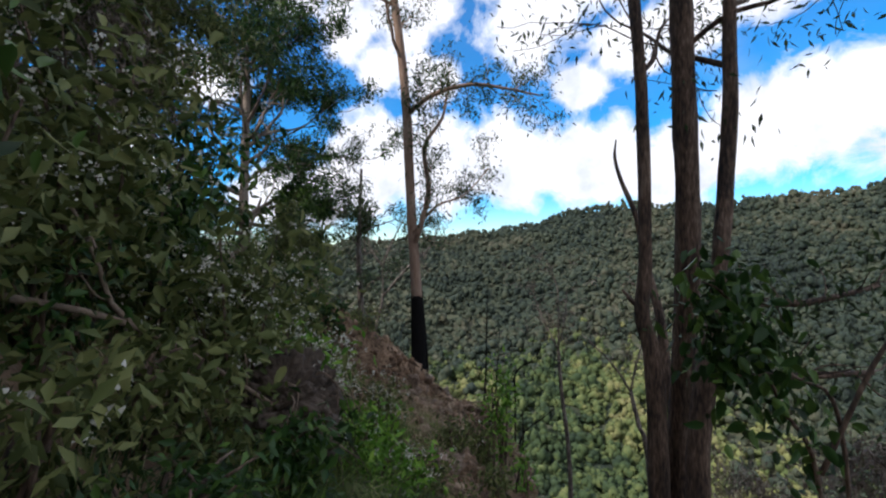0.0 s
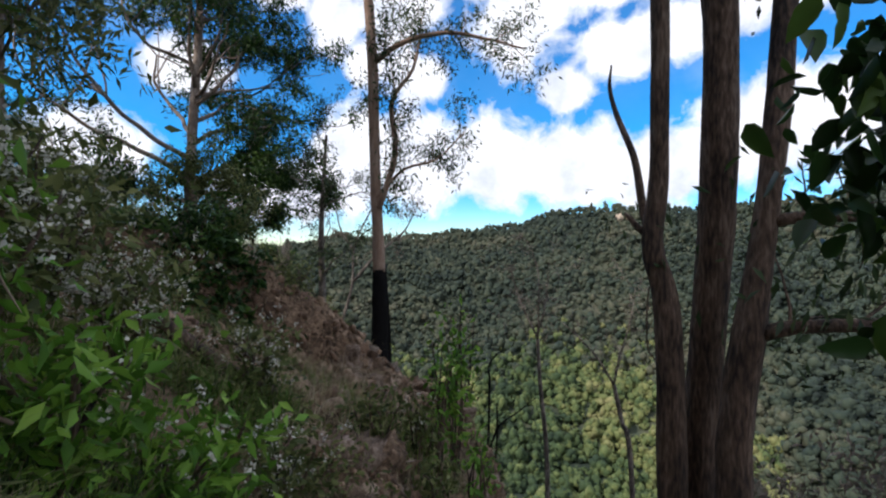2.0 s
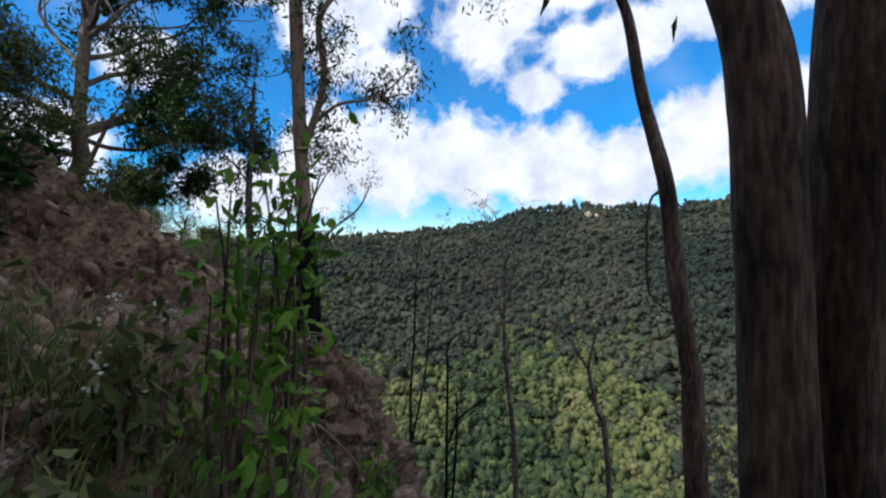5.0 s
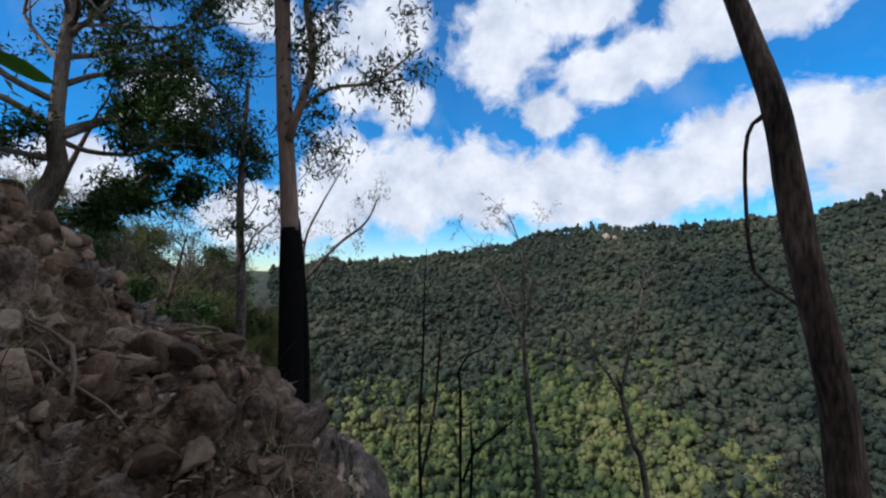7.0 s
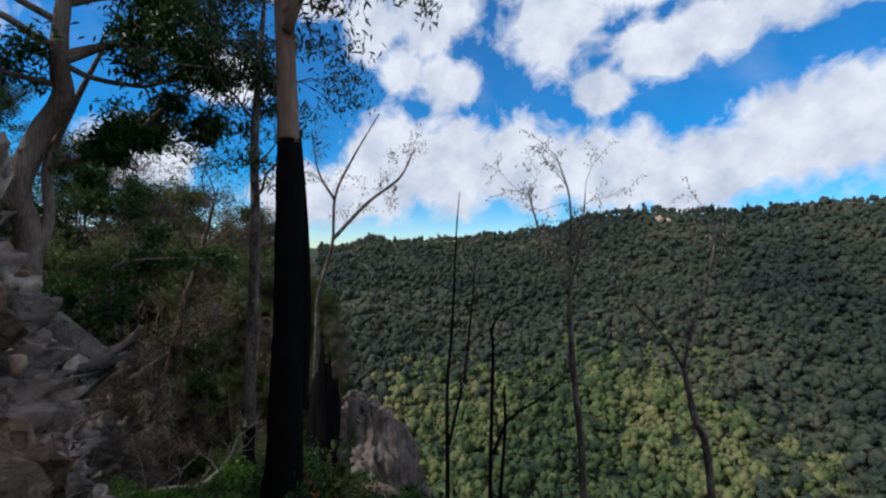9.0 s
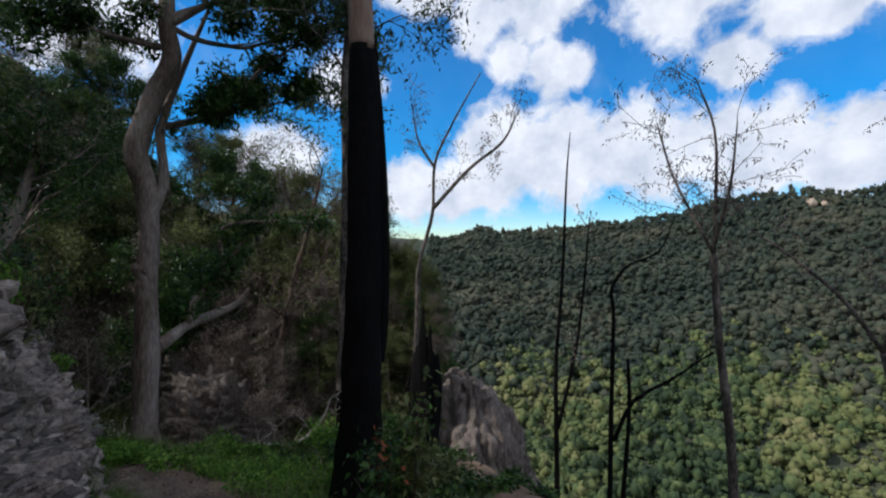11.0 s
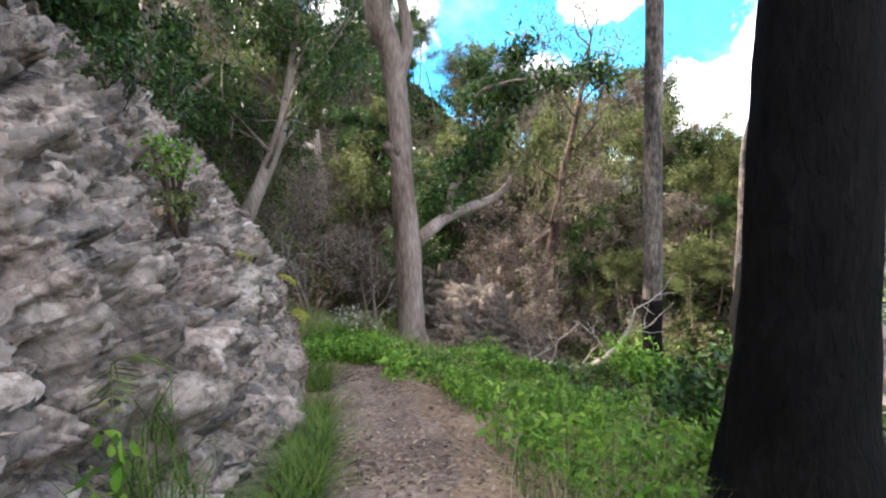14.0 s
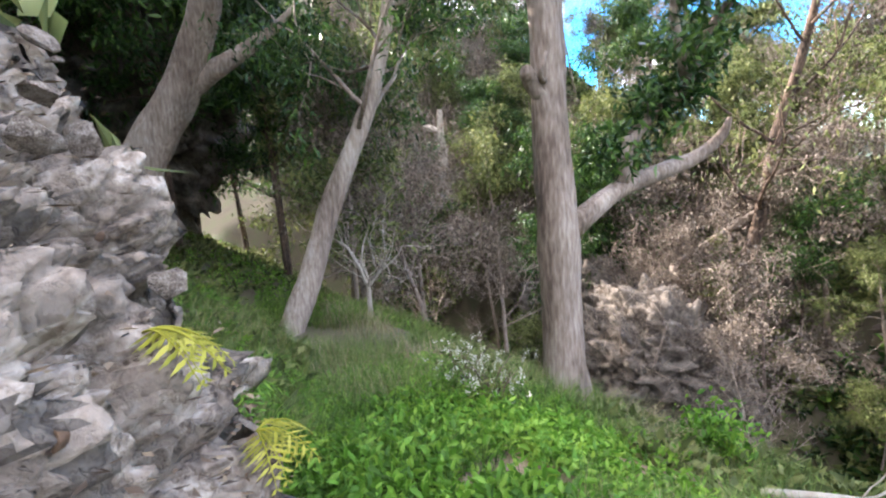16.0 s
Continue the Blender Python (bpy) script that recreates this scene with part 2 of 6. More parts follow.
M["leaf_yellow"] = material("yellow_fern_leaf", [(0.2, (0.2, 0.2, 0.03)), (0.5, (0.4, 0.38, 0.05)), (0.8, (0.55, 0.5, 0.12))], 1.0, 0.5, 0, 5, 0.3, island=0.5, through_light=0.35)
M["crag"] = material("weathered_crag", [(0.34, (0.05, 0.04, 0.033)), (0.48, (0.135, 0.108, 0.09)), (0.6, (0.21, 0.172, 0.147)), (0.72, (0.3, 0.255, 0.225))], 0.9, 0.95, 1.0, 9, 0.55, stretch=(1, 1, 0.35), flakes=3)
M["root_wood"] = material("root_wood", [(0.3, (0.10, 0.068, 0.045)), (0.6, (0.24, 0.175, 0.125)), (0.8, (0.38, 0.3, 0.23))], 8, 0.9, 0.6, 40, 0.5)
M["flower"] = material("cream_flower", [(0.2, (0.42, 0.40, 0.33)), (0.6, (0.66, 0.64, 0.56))], 3, 0.8, 0, 5, 0.3, island=0.5, through_light=0.2)
M["straw"] = material("dry_grass", [(0.2, (0.11, 0.085, 0.045)), (0.5, (0.27, 0.215, 0.12)), (0.8, (0.45, 0.38, 0.25))], 2, 0.8, 0, 5, 0.3, island=0.7, through_light=0.2)
M["grass"] = material("green_grass", [(0.2, (0.03, 0.06, 0.012)), (0.5, (0.085, 0.155, 0.028)), (0.8, (0.20, 0.27, 0.06))], 1.2, 0.6, 0, 5, 0.3, island=0.6, through_light=0.3)
M["strap"] = material("strap_leaf", [(0.2, (0.012, 0.028, 0.008)), (0.5, (0.035, 0.066, 0.016)), (0.8, (0.09, 0.125, 0.04))], 1.2, 0.55, 0, 5, 0.3, island=0.6, through_light=0.2)
M["litter"] = material("leaf_litter", [(0.2, (0.06, 0.038, 0.025)), (0.5, (0.16, 0.105, 0.07)), (0.8, (0.33, 0.25, 0.17))], 3, 0.85, 0, 5, 0.3, island=0.8)
# one forest, two colours: cloud shade put into this, sunlight into the next
M["forest"] = material("cloud_shaded_canopy", [(0.36, (0.008, 0.016, 0.012)), (0.44, (0.018, 0.031, 0.020)), (0.51, (0.034, 0.047, 0.027)), (0.58, (0.057, 0.064, 0.036)), (0.66, (0.088, 0.082, 0.052))], 0.007, 0.9, 0, 0.09, 0.42, island=0.1)
M["forest_sunlit"] = material("sunlit_painted_canopy", [(0.36, (0.012, 0.028, 0.010)), (0.44, (0.036, 0.062, 0.018)), (0.51, (0.082, 0.108, 0.032)), (0.58, (0.14, 0.15, 0.048)), (0.67, (0.195, 0.182, 0.078))], 0.010, 0.9, 0, 0.08, 0.45, island=0.1)
M["scrub_floor"] = material("scrub_floor", [(0.3, (0.04, 0.03, 0.018)), (0.48, (0.10, 0.078, 0.05)), (0.6, (0.075, 0.085, 0.033)), (0.75, (0.17, 0.135, 0.095))], 0.8, 0.95, 0.9, 18)
M["orange"] = material("orange_subsoil", [(0.3, (0.25, 0.11, 0.05)), (0.7, (0.42, 0.2, 0.09))], 5, 0.95, 0.6, 30)
M["cliff"] = material("pale_sandstone", [(0.3, (0.3, 0.22, 0.16)), (0.6, (0.5, 0.4, 0.3))], 0.06, 0.95, 0.5, 0.4)


# ---- mesh tools ----
def lattice(ix, iy, iz, seed):
    h = (ix.astype(np.int64) * 374761393 + iy.astype(np.int64) * 668265263 + iz.astype(np.int64) * 2147483647 + seed * 974634541) & 0xFFFFFFFF
    h = ((h ^ (h >> 13)) * 1274126177) & 0xFFFFFFFF
    return ((h ^ (h >> 16)) & 0xFFFF) / 65535.0


def vnoise(x, y, z=0.0, seed=0):
    """Smooth value noise, 0 to 1, on arrays."""
    x, y, z = np.broadcast_arrays(np.asarray(x, float), np.asarray(y, float), np.asarray(z, float))
    ix, iy, iz = np.floor(x), np.floor(y), np.floor(z)
    fx, fy, fz = x - ix, y - iy, z - iz
    fx, fy, fz = (f * f * (3 - 2 * f) for f in (fx, fy, fz))
    out = 0.0
    for dx in (0, 1):
        for dy in (0, 1):
            for dz in (0, 1):
                w = (fx if dx else 1 - fx) * (fy if dy else 1 - fy) * (fz if dz else 1 - fz)
                out = out + w * lattice(ix + dx, iy + dy, iz + dz, seed)
    return out


def fbm(x, y, z=0.0, octaves=4, seed=0):
    out, amp, f = 0.0, 0.5, 1.0
    for o in range(octaves):
        out = out + amp * (vnoise(np.asarray(x) * f, np.asarray(y) * f, np.asarray(z) * f, seed + o) - 0.5)
        amp, f = amp * 0.5, f * 2.03
    return out


def mesh_of(name, verts, faces, mat, smooth=False):
    """A mesh from an array of vertices and a list of face arrays (each n x 3 or n x 4)."""
    me = bpy.data.meshes.new(name)
    verts = np.asarray(verts, np.float32)
    faces = [np.asarray(f, np.int32) for f in faces if len(f)]
    loops = np.concatenate([f.ravel() for f in faces])
    sizes = np.concatenate([np.full(len(f), f.shape[1], np.int32) for f in faces])
    me.vertices.add(len(verts))
    me.vertices.foreach_set("co", verts.ravel())
    me.loops.add(len(loops))
    me.loops.foreach_set("vertex_index", loops)
    me.polygons.add(len(sizes))
    me.polygons.foreach_set("loop_start", np.concatenate([[0], np.cumsum(sizes)[:-1]]).astype(np.int32))
    if smooth:
        me.polygons.foreach_set("use_smooth", np.ones(len(sizes), bool))
    for mm in mat if isinstance(mat, (list, tuple)) else [mat]:
        me.materials.append(mm)
    me.update(calc_edges=True)
    return me


def part(name, me, parent, label=""):
    ob = new(name, me)
    ob.parent = parent
    if label:
        ob["label"] = label
    return ob


def thing(name, at=(0, 0, 0), label="", category="", group="", kind=""):
    ob = new(name)
    ob.location = at
    ob.empty_display_size = 0.2
    return tagged(ob, label, category, group, kind)


def spline(pts, radii, step):
    """Points and radii resampled along a smooth curve."""
    p, r = np.asarray(pts, float), np.asarray(radii, float)
    if len(r) != len(p):
        r = np.interp(np.linspace(0, 1, len(p)), np.linspace(0, 1, len(r)), r)
    q = np.vstack([2 * p[0] - p[1], p, 2 * p[-1] - p[-2]])
    out, rr = [], []
    for i in range(len(p) - 1):
        n = max(2, int(np.linalg.norm(p[i + 1] - p[i]) / step))
        t = np.linspace(0, 1, n, endpoint=False)[:, None]
        a, b, c, d = q[i], q[i + 1], q[i + 2], q[i + 3]
        out.append(0.5 * (2 * b + (c - a) * t + (2 * a - 5 * b + 4 * c - d) * t**2 + (3 * b - a - 3 * c + d) * t**3))
        rr.append(r[i] + (r[i + 1] - r[i]) * t[:, 0])
    return np.vstack([*out, p[-1:]]), np.concatenate([*rr, r[-1:]])


def tube(pts, radii, sides=8, step=0.25, rough=0.06, seed=0, bumps=2.2):
    """A tapered, slightly irregular limb: vertices, quads."""
    p, r = spline(pts, radii, step)
    tan = np.gradient(p, axis=0)
    tan /= np.linalg.norm(tan, axis=1)[:, None] + 1e-9
    ref = np.where(np.abs(tan[:, 2:3]) > 0.85, [[1.0, 0, 0]], [[0, 0, 1.0]])
    u = np.cross(tan, ref)
    u /= np.linalg.norm(u, axis=1)[:, None] + 1e-9
    for i in range(1, len(u)):
        u[i] -= tan[i] * (u[i] @ tan[i])
        if u[i] @ u[i - 1] < 0:
            u[i] = -u[i]
        v_ = u[i - 1] - tan[i] * (u[i - 1] @ tan[i])
        u[i] = v_ / (np.linalg.norm(v_) + 1e-9)
    w = np.cross(tan, u)
    ang = np.linspace(0, 2 * np.pi, sides, endpoint=False)
    ca, sa = np.cos(ang), np.sin(ang)
    base = p[:, None, :] + r[:, None, None] * (ca[None, :, None] * u[:, None, :] + sa[None, :, None] * w[:, None, :])
    nz = 1 + rough * 4 * fbm(ca[None, :] * bumps + p[:, 0:1] * 3, sa[None, :] * bumps + p[:, 1:2] * 3, p[:, 2:3] * 1.6, 3, seed)
    vs = p[:, None, :] + (base - p[:, None, :]) * nz[:, :, None]
    n, s = len(p), sides
    i, j = np.meshgrid(np.arange(n - 1), np.arange(s), indexing="ij")
    f = np.stack([i * s + j, i * s + (j + 1) % s, (i + 1) * s + (j + 1) % s, (i + 1) * s + j], -1).reshape(-1, 4)
    verts = np.vstack([vs.reshape(-1, 3), p[-1:], p[:1]])
    k = np.arange(s)
    cap = np.stack([(n - 1) * s + k, (n - 1) * s + (k + 1) % s, np.full(s, n * s)], -1)
    cap0 = np.stack([(k + 1) % s, k, np.full(s, n * s + 1)], -1)
    return verts, f, np.vstack([cap, cap0])


class Soup:
    """Collects pieces into one mesh."""

    def __init__(self):
        self.v, self.q, self.t, self.n = [], [], [], 0

    def add(self, v, q=None, t=None):
        self.v.append(np.asarray(v, float))
        if q is not None and len(q):
            self.q.append(np.asarray(q) + self.n)
        if t is not None and len(t):
            self.t.append(np.asarray(t) + self.n)
        self.n += len(v)

    def mesh(self, name, mat, smooth=False):
        fs = [np.vstack(a) for a in (self.q, self.t) if a]
        return mesh_of(name, np.vstack(self.v), fs, mat, smooth)


def leaf_cloud(rng, pts, size, long=2.6, droop=0.3, spread=1.0, curl=0.25, broad=False):
    """Pointed, folded leaves, one at each point: vertices and triangles."""
    pts = np.asarray(pts, float)
    n = len(pts)
    d = rng.normal(size=(n, 3)) * spread
    d[:, 2] -= droop * 2
    d /= np.linalg.norm(d, axis=1)[:, None]
    s = np.cross(d, rng.normal(size=(n, 3)))
    s /= np.linalg.norm(s, axis=1)[:, None]
    up = np.cross(s, d)
    ln = (size * rng.uniform(0.6, 1.35, n))[:, None]
    wd = ln / long
    tip = pts + d * ln - np.array([0, 0, 1]) * ln * curl * 0.4
    mid = pts + d * ln * 0.42
    left, right = mid + s * wd * 0.5 + up * wd * curl, mid - s * wd * 0.5 + up * wd * curl
    if broad:
        low = pts + d * ln * 0.2
        high = pts + d * ln * 0.72 - np.array([0, 0, 1]) * ln * curl * 0.15
        l1, r1 = low + s * wd * 0.42 + up * wd * curl, low - s * wd * 0.42 + up * wd * curl
        l2, r2 = high + s * wd * 0.36 + up * wd * curl, high - s * wd * 0.36 + up * wd * curl
        v = np.stack([pts, l1, left, l2, tip, r2, right, r1, mid], 1).reshape(-1, 3)
        b = np.arange(n)[:, None] * 9
        return v, np.concatenate([b + [[8, (k + 1) % 8, k]] for k in range(8)], 0)
    v = np.stack([pts, left, tip, right], 1).reshape(-1, 3)
    b = np.arange(n)[:, None] * 4
    f = np.concatenate([b + [[0, 2, 1]], b + [[0, 3, 2]]], 0)
    return v, f


def blades(rng, roots, height, width, lean=0.5, seg=3):
    """Grass blades bending over: vertices, quads and triangles."""
    roots = np.asarray(roots, float)
    n = len(roots)
    h = height * rng.uniform(0.5, 1.3, n)
    a = rng.uniform(0, 2 * np.pi, n)
    out = np.stack([np.cos(a), np.sin(a), 0 * a], 1)
    side = np.stack([-np.sin(a), np.cos(a), 0 * a], 1)
    bend = lean * rng.uniform(0.3, 1.5, n)
    rows = []
    for k in range(seg + 1):
        t = k / seg
        c = roots + out * (h * bend * t * t)[:, None] + np.array([0, 0, 1]) * (h * (t - 0.35 * bend * t * t))[:, None]
        wv = side * (width * (1 - t) * 0.5 + 0.0004)
        rows += [c - wv, c + wv]
    v = np.stack(rows, 1).reshape(-1, 3)
    b = np.arange(n)[:, None] * (2 * seg + 2)
    q = np.concatenate([b + [[2 * k, 2 * k + 1, 2 * k + 3, 2 * k + 2]] for k in range(seg)], 0)
    return v, q


# ---- ground ----
EYE = 1.35
_px = np.array([e for t, e, g, r in PATH])
_pt = np.array([t for t, e, g, r in PATH], float)
BEFORE = [(-12, (-3.0, -12, 10.2)), (-6, (-1.2, -4.0, 6.6))]
AFTER = [(19, (-7.2, 19.2, -4.0)), (22, (-10.6, 20.5, -5.0)), (26, (-15, 20.6, -5.5)), (32, (-24, 17, -3.5)), (40, (-36, 8, 2))]
KT = np.concatenate([[t for t, _ in BEFORE], _pt, [t for t, _ in AFTER]])
KP = np.vstack([[p for _, p in BEFORE], _px - [0, 0, EYE], [p for _, p in AFTER]])
for _ in range(2):
    _s = KP.copy()
    _s[1:-1] = 0.25 * KP[:-2] + 0.5 * KP[1:-1] + 0.25 * KP[2:]
    KP = _s
ST = np.concatenate([np.linspace(KT[i], KT[i + 1], 9)[:-1] for i in range(len(KT) - 1)])
SP = np.stack([np.interp(ST, KT, KP[:, k]) for k in range(3)], 1)


def prof(t, table):
    return np.interp(t, [a for a, _ in table], [b for _, b in table])


def along(x, y):
    """For places: trail time, signed distance to its left, trail height."""
    x, y = np.asarray(x, float).ravel(), np.asarray(y, float).ravel()
    best, bt, bu, bz = np.full(len(x), 1e9), np.zeros(len(x)), np.zeros(len(x)), np.zeros(len(x))
    for i in range(len(SP) - 1):
        a, b = SP[i], SP[i + 1]
        d = b[:2] - a[:2]
        l2 = d @ d
        if l2 < 1e-9:
            continue
        f = np.clip(((x - a[0]) * d[0] + (y - a[1]) * d[1]) / l2, 0, 1)
        ox, oy = x - a[0] - f * d[0], y - a[1] - f * d[1]
        dist = np.hypot(ox, oy)
        m = dist < best
        best[m], bt[m] = dist[m], (ST[i] + f * (ST[i + 1] - ST[i]))[m]
        bu[m] = (np.where(d[0] * oy - d[1] * ox >= 0, 1, -1) * dist)[m]
        bz[m] = (a[2] + f * (b[2] - a[2]))[m]
    return bt, bu, bz


LEFT_K = [(-12, 1.0), (0, 1.4), (2, 1.2), (4, 1.0), (7, 1.15), (8.2, 1.9), (9.2, 3.4), (10.0, 5.0), (13, 5.0), (15, 6.0), (16.9, 5.5), (17.5, 0.8), (22, 0.8), (40, 0.7)]
LEFT_H = [(-12, 6), (0, 4.2), (2, 3.2), (4, 2.6), (7, 2.4), (8.5, 2.2), (9.5, 2.3), (10.3, 2.7), (11, 3.8), (12, 5.6), (14.2, 5.6), (15.4, 3.4), (16.9, 3.2), (17.5, 3.4), (20, 7.5), (40, 9)]
LEFT_W = [(-12, 0.5), (0, 0.45), (7, 0.45), (8.2, 0.3), (9.5, 0.3), (10.3, 0.42), (11, 0.75), (12, 1.05), (14, 1.0), (15.3, 0.75), (16, 0.6), (16.9, 0.55), (18, 1.2), (40, 1.2)]
RIGHT_K = [(-12, 1.0), (8, 1.0), (10, 0.9), (11.5, 0.6), (13, 0.25), (16, 0.27), (18, 0.45), (22, 0.55), (40, 0.6)]
RIGHT_W = [(-12, 1.5), (9, 1.5), (11.5, 1.6), (13, 2.2), (14.5, 5.5), (16, 7.0), (22, 5.0), (40, 4.0)]
SKYLINE = [(-180, 5), (-60, 5), (-20, 2.3), (-14.6, 2.1), (-12.2, 2.9), (-11.2, 3.55), (-10.5, 3.75), (-9.8, 3.3), (-8.9, 2.75), (-2.6, 3.35), (8, 4.55), (12.5, 5.2), (15.5, 6.6),
           (23, 7.0), (30, 6.55), (38.5, 6.9), (42.6, 7.1), (45, 7.7), (48, 8.1), (60, 9), (90, 10), (180, 5)]
SPUR = np.array([(-75, 34, 34), (-44, 44, 14), (-26, 46, 1.2), (-12, 41, -2.2), (-6.5, 36.5, -4.2), (-2.6, 33.2, -9.0)], float)
VALLEY, RIDGE_R = -118.0, 900.0


def height(x, y, inset=0.0):
    """Height of the ground. inset: how far the sheet draws back from the trail where rock is laid over it."""
    x, y = np.asarray(x, float), np.asarray(y, float)
    shape = x.shape
    x, y = x.ravel(), y.ravel()
    t, u, z = along(x, y)
    # far from the trail the bank blends the stretches that lie about as near
    m = u > 1.4
    if m.any():
        mid = (SP[1:] + SP[:-1]) / 2
        wt = np.hypot(*np.diff(SP[:, :2], axis=0).T)
        tm = (ST[1:] + ST[:-1]) / 2
        d = np.hypot(x[m, None] - mid[:, 0], y[m, None] - mid[:, 1])
        w = wt * np.exp(-(d - d.min(1)[:, None]) / (0.1 * u[m, None]))
        w /= w.sum(1)[:, None]
        f = np.clip((u[m] - 1.4) / 1.2, 0, 1)
        t, z = t.copy(), z.copy()
        t[m] += (w @ tm - t[m]) * f
        z[m] += (w @ mid[:, 2] - z[m]) * f
    lu = np.maximum(0, u - prof(t, LEFT_W) - inset * prof(t, [(4.4, 0), (5.4, 1), (17.0, 1), (17.9, 0)]) * np.clip((2.7 - u) / 1.2, 0, 1))
    h1, k = prof(t, LEFT_H), prof(t, LEFT_K)
    up = h1 * (1 - np.exp(-k * lu / h1)) + 0.16 * np.maximum(0, lu - 2) + 0.3 * np.maximum(0, lu - 9)
    # extra rise out of view to the south-west, added to keep sun off the trail
    up = up + np.clip((lu - 3) / 6, 0, 1) * 1.15 * np.clip(-0.6 * (x + 5) - 0.8 * (y - 9), 0, 32)
    ru = np.maximum(0, -u - 0.5)
    wr, kr = prof(t, RIGHT_W), prof(t, RIGHT_K)
    down = kr * np.minimum(ru, wr) + 1.15 * np.maximum(0, ru - wr)
    rough_amt = np.clip((np.abs(u) - 0.35) / 0.8, 0.08, 1)
    near = z + up - down + rough_amt * (0.5 * fbm(x * 0.8, y * 0.8, 0, 4, 11) + 0.16 * fbm(x * 5, y * 5, 0, 3, 12))
    # the rocky spur across the gully
    sd, sz = np.full(len(x), 1e9), np.zeros(len(x))
    for i in range(len(SPUR) - 1):
        a, b = SPUR[i], SPUR[i + 1]
        d = b[:2] - a[:2]
        f = np.clip(((x - a[0]) * d[0] + (y - a[1]) * d[1]) / (d @ d), 0, 1)
        dist = np.hypot(x - a[0] - f * d[0], y - a[1] - f * d[1])
        m = dist < sd
        sd[m], sz[m] = dist[m], (a[2] + f * (b[2] - a[2]))[m]
    spur = sz - (0.85 + 0.5 * np.clip((x + 14) / 10, 0, 1)) * np.maximum(0, sd - 1.0) + 2.2 * fbm(x * 0.22, y * 0.22, 0, 4, 21)
    # the valley and the range across it
    r = np.hypot(x, y - 10)
    a = np.degrees(np.arctan2(x, y - 10))
    top = 1.0 + RIDGE_R * np.tan(np.radians(np.interp(a, [p for p, _ in SKYLINE], [q for _, q in SKYLINE]))) - 6
    f = np.clip((r - 265) / (RIDGE_R - 265), 0, 1)
    far = VALLEY + (top - VALLEY) * (0.8 * f + 0.2 * f**3) - 0.12 * np.maximum(0, r - RIDGE_R)
    amp = np.clip((r - 200) / 250, 0, 1) * np.clip((RIDGE_R - r) / 150, 0.06, 1)
    far = far + amp * 60 * fbm(x * 0.006, y * 0.006, 0, 4, 31)
    base = np.maximum(near, np.where(r < 150, spur, -1e9))
    w = np.clip((r - 60) / 90, 0, 1)
    base = np.where((u > 0) & (r > 60), base * (1 - w) + np.maximum(base * 0.6, far) * w, base)
    return np.maximum(base, far).reshape(shape)


def ground_z(x, y):
    return float(height(np.array([x]), np.array([y]))[0])


CX, CY = 0.0, 11.0
NA = 540
rings = np.concatenate([np.arange(0.08, 13.0, 0.12), 13.0 * 1.045 ** np.arange(0, 121)])
ang = np.linspace(0, 2 * np.pi, NA, endpoint=False)
gx, gy = CX + rings[:, None] * np.sin(ang), CY + rings[:, None] * np.cos(ang)
gz = height(gx, gy, 0.32)
gt, gu, _ = along(gx, gy)
# the sheet dips a little under the rock face that is laid over it
rocky = np.clip((gt - 4.6) / 0.8, 0, 1) * np.clip((17.8 - gt) / 0.6, 0, 1) * np.clip((gu - 0.7) / 0.3, 0, 1) * np.clip((2.6 - gu) / 1.0, 0, 1)
gz = gz - 0.12 * rocky.reshape(gz.shape)
gv = np.stack([gx, gy, gz], -1).reshape(-1, 3)
i, j = np.meshgrid(np.arange(len(rings) - 1), np.arange(NA), indexing="ij")
gq = np.stack([i * NA + j, i * NA + (j + 1) % NA, (i + 1) * NA + (j + 1) % NA, (i + 1) * NA + j], -1).reshape(-1, 4)[:, ::-1]
hub = np.vstack([gv, [[CX, CY, ground_z(CX, CY)]]])
k = np.arange(NA)
fan = np.stack([k, np.full(NA, len(gv)), (k + 1) % NA], -1)
gme = mesh_of("ground", hub, [gq, fan], [M["ground"], M["trail"], M["forest"], M["rubble_a"], M["scrub_floor"], M["rock_b"]], True)
mid_u = gu[gq[:, 0]]
mid_r = np.repeat(rings[:-1], NA)
wob = 0.5 + 0.8 * fbm(gx.ravel()[gq[:, 0]] * 0.9, gy.ravel()[gq[:, 0]] * 0.9, 0, 3, 5)
kinds = np.where((np.abs(mid_u) < wob) & (mid_r < 40) & (gt[gq[:, 0]] < 19.0), 1, 0)
kinds = np.where((mid_r > 13) & ((mid_u < -2.5) | (gt[gq[:, 0]] > 18)), 4, kinds)
kinds = np.where(mid_r > 90, 2, kinds)
qx, qy = gx.ravel()[gq[:, 0]], gy.ravel()[gq[:, 0]]
kinds = np.where((qx > -5.0) & (qx < 7) & (qy > 25.0 + 2 * wob) & (qy < 40), 5, kinds)
kinds = np.where((qx > -3.8) & (qx < 0.8) & (qy > 7.5) & (qy < 12.4 + wob) & (mid_u > 0.9), 3, kinds)
gme.polygons.foreach_set("material_index", np.concatenate([kinds, np.zeros(NA)]).astype(np.int32))
ground = tagged(new("ground", gme), "brown stony hillside with a narrow dirt trail and forested range", "ground", kind="structure")


# ---- the forest on the far range ----
def ico(sub):
    bm = bmesh.new()
    bmesh.ops.create_icosphere(bm, subdivisions=sub, radius=1)
    v = np.array([w.co[:] for w in bm.verts])
    f = np.array([[w.index for w in g.verts] for g in bm.faces])
    bm.free()
    return v, f


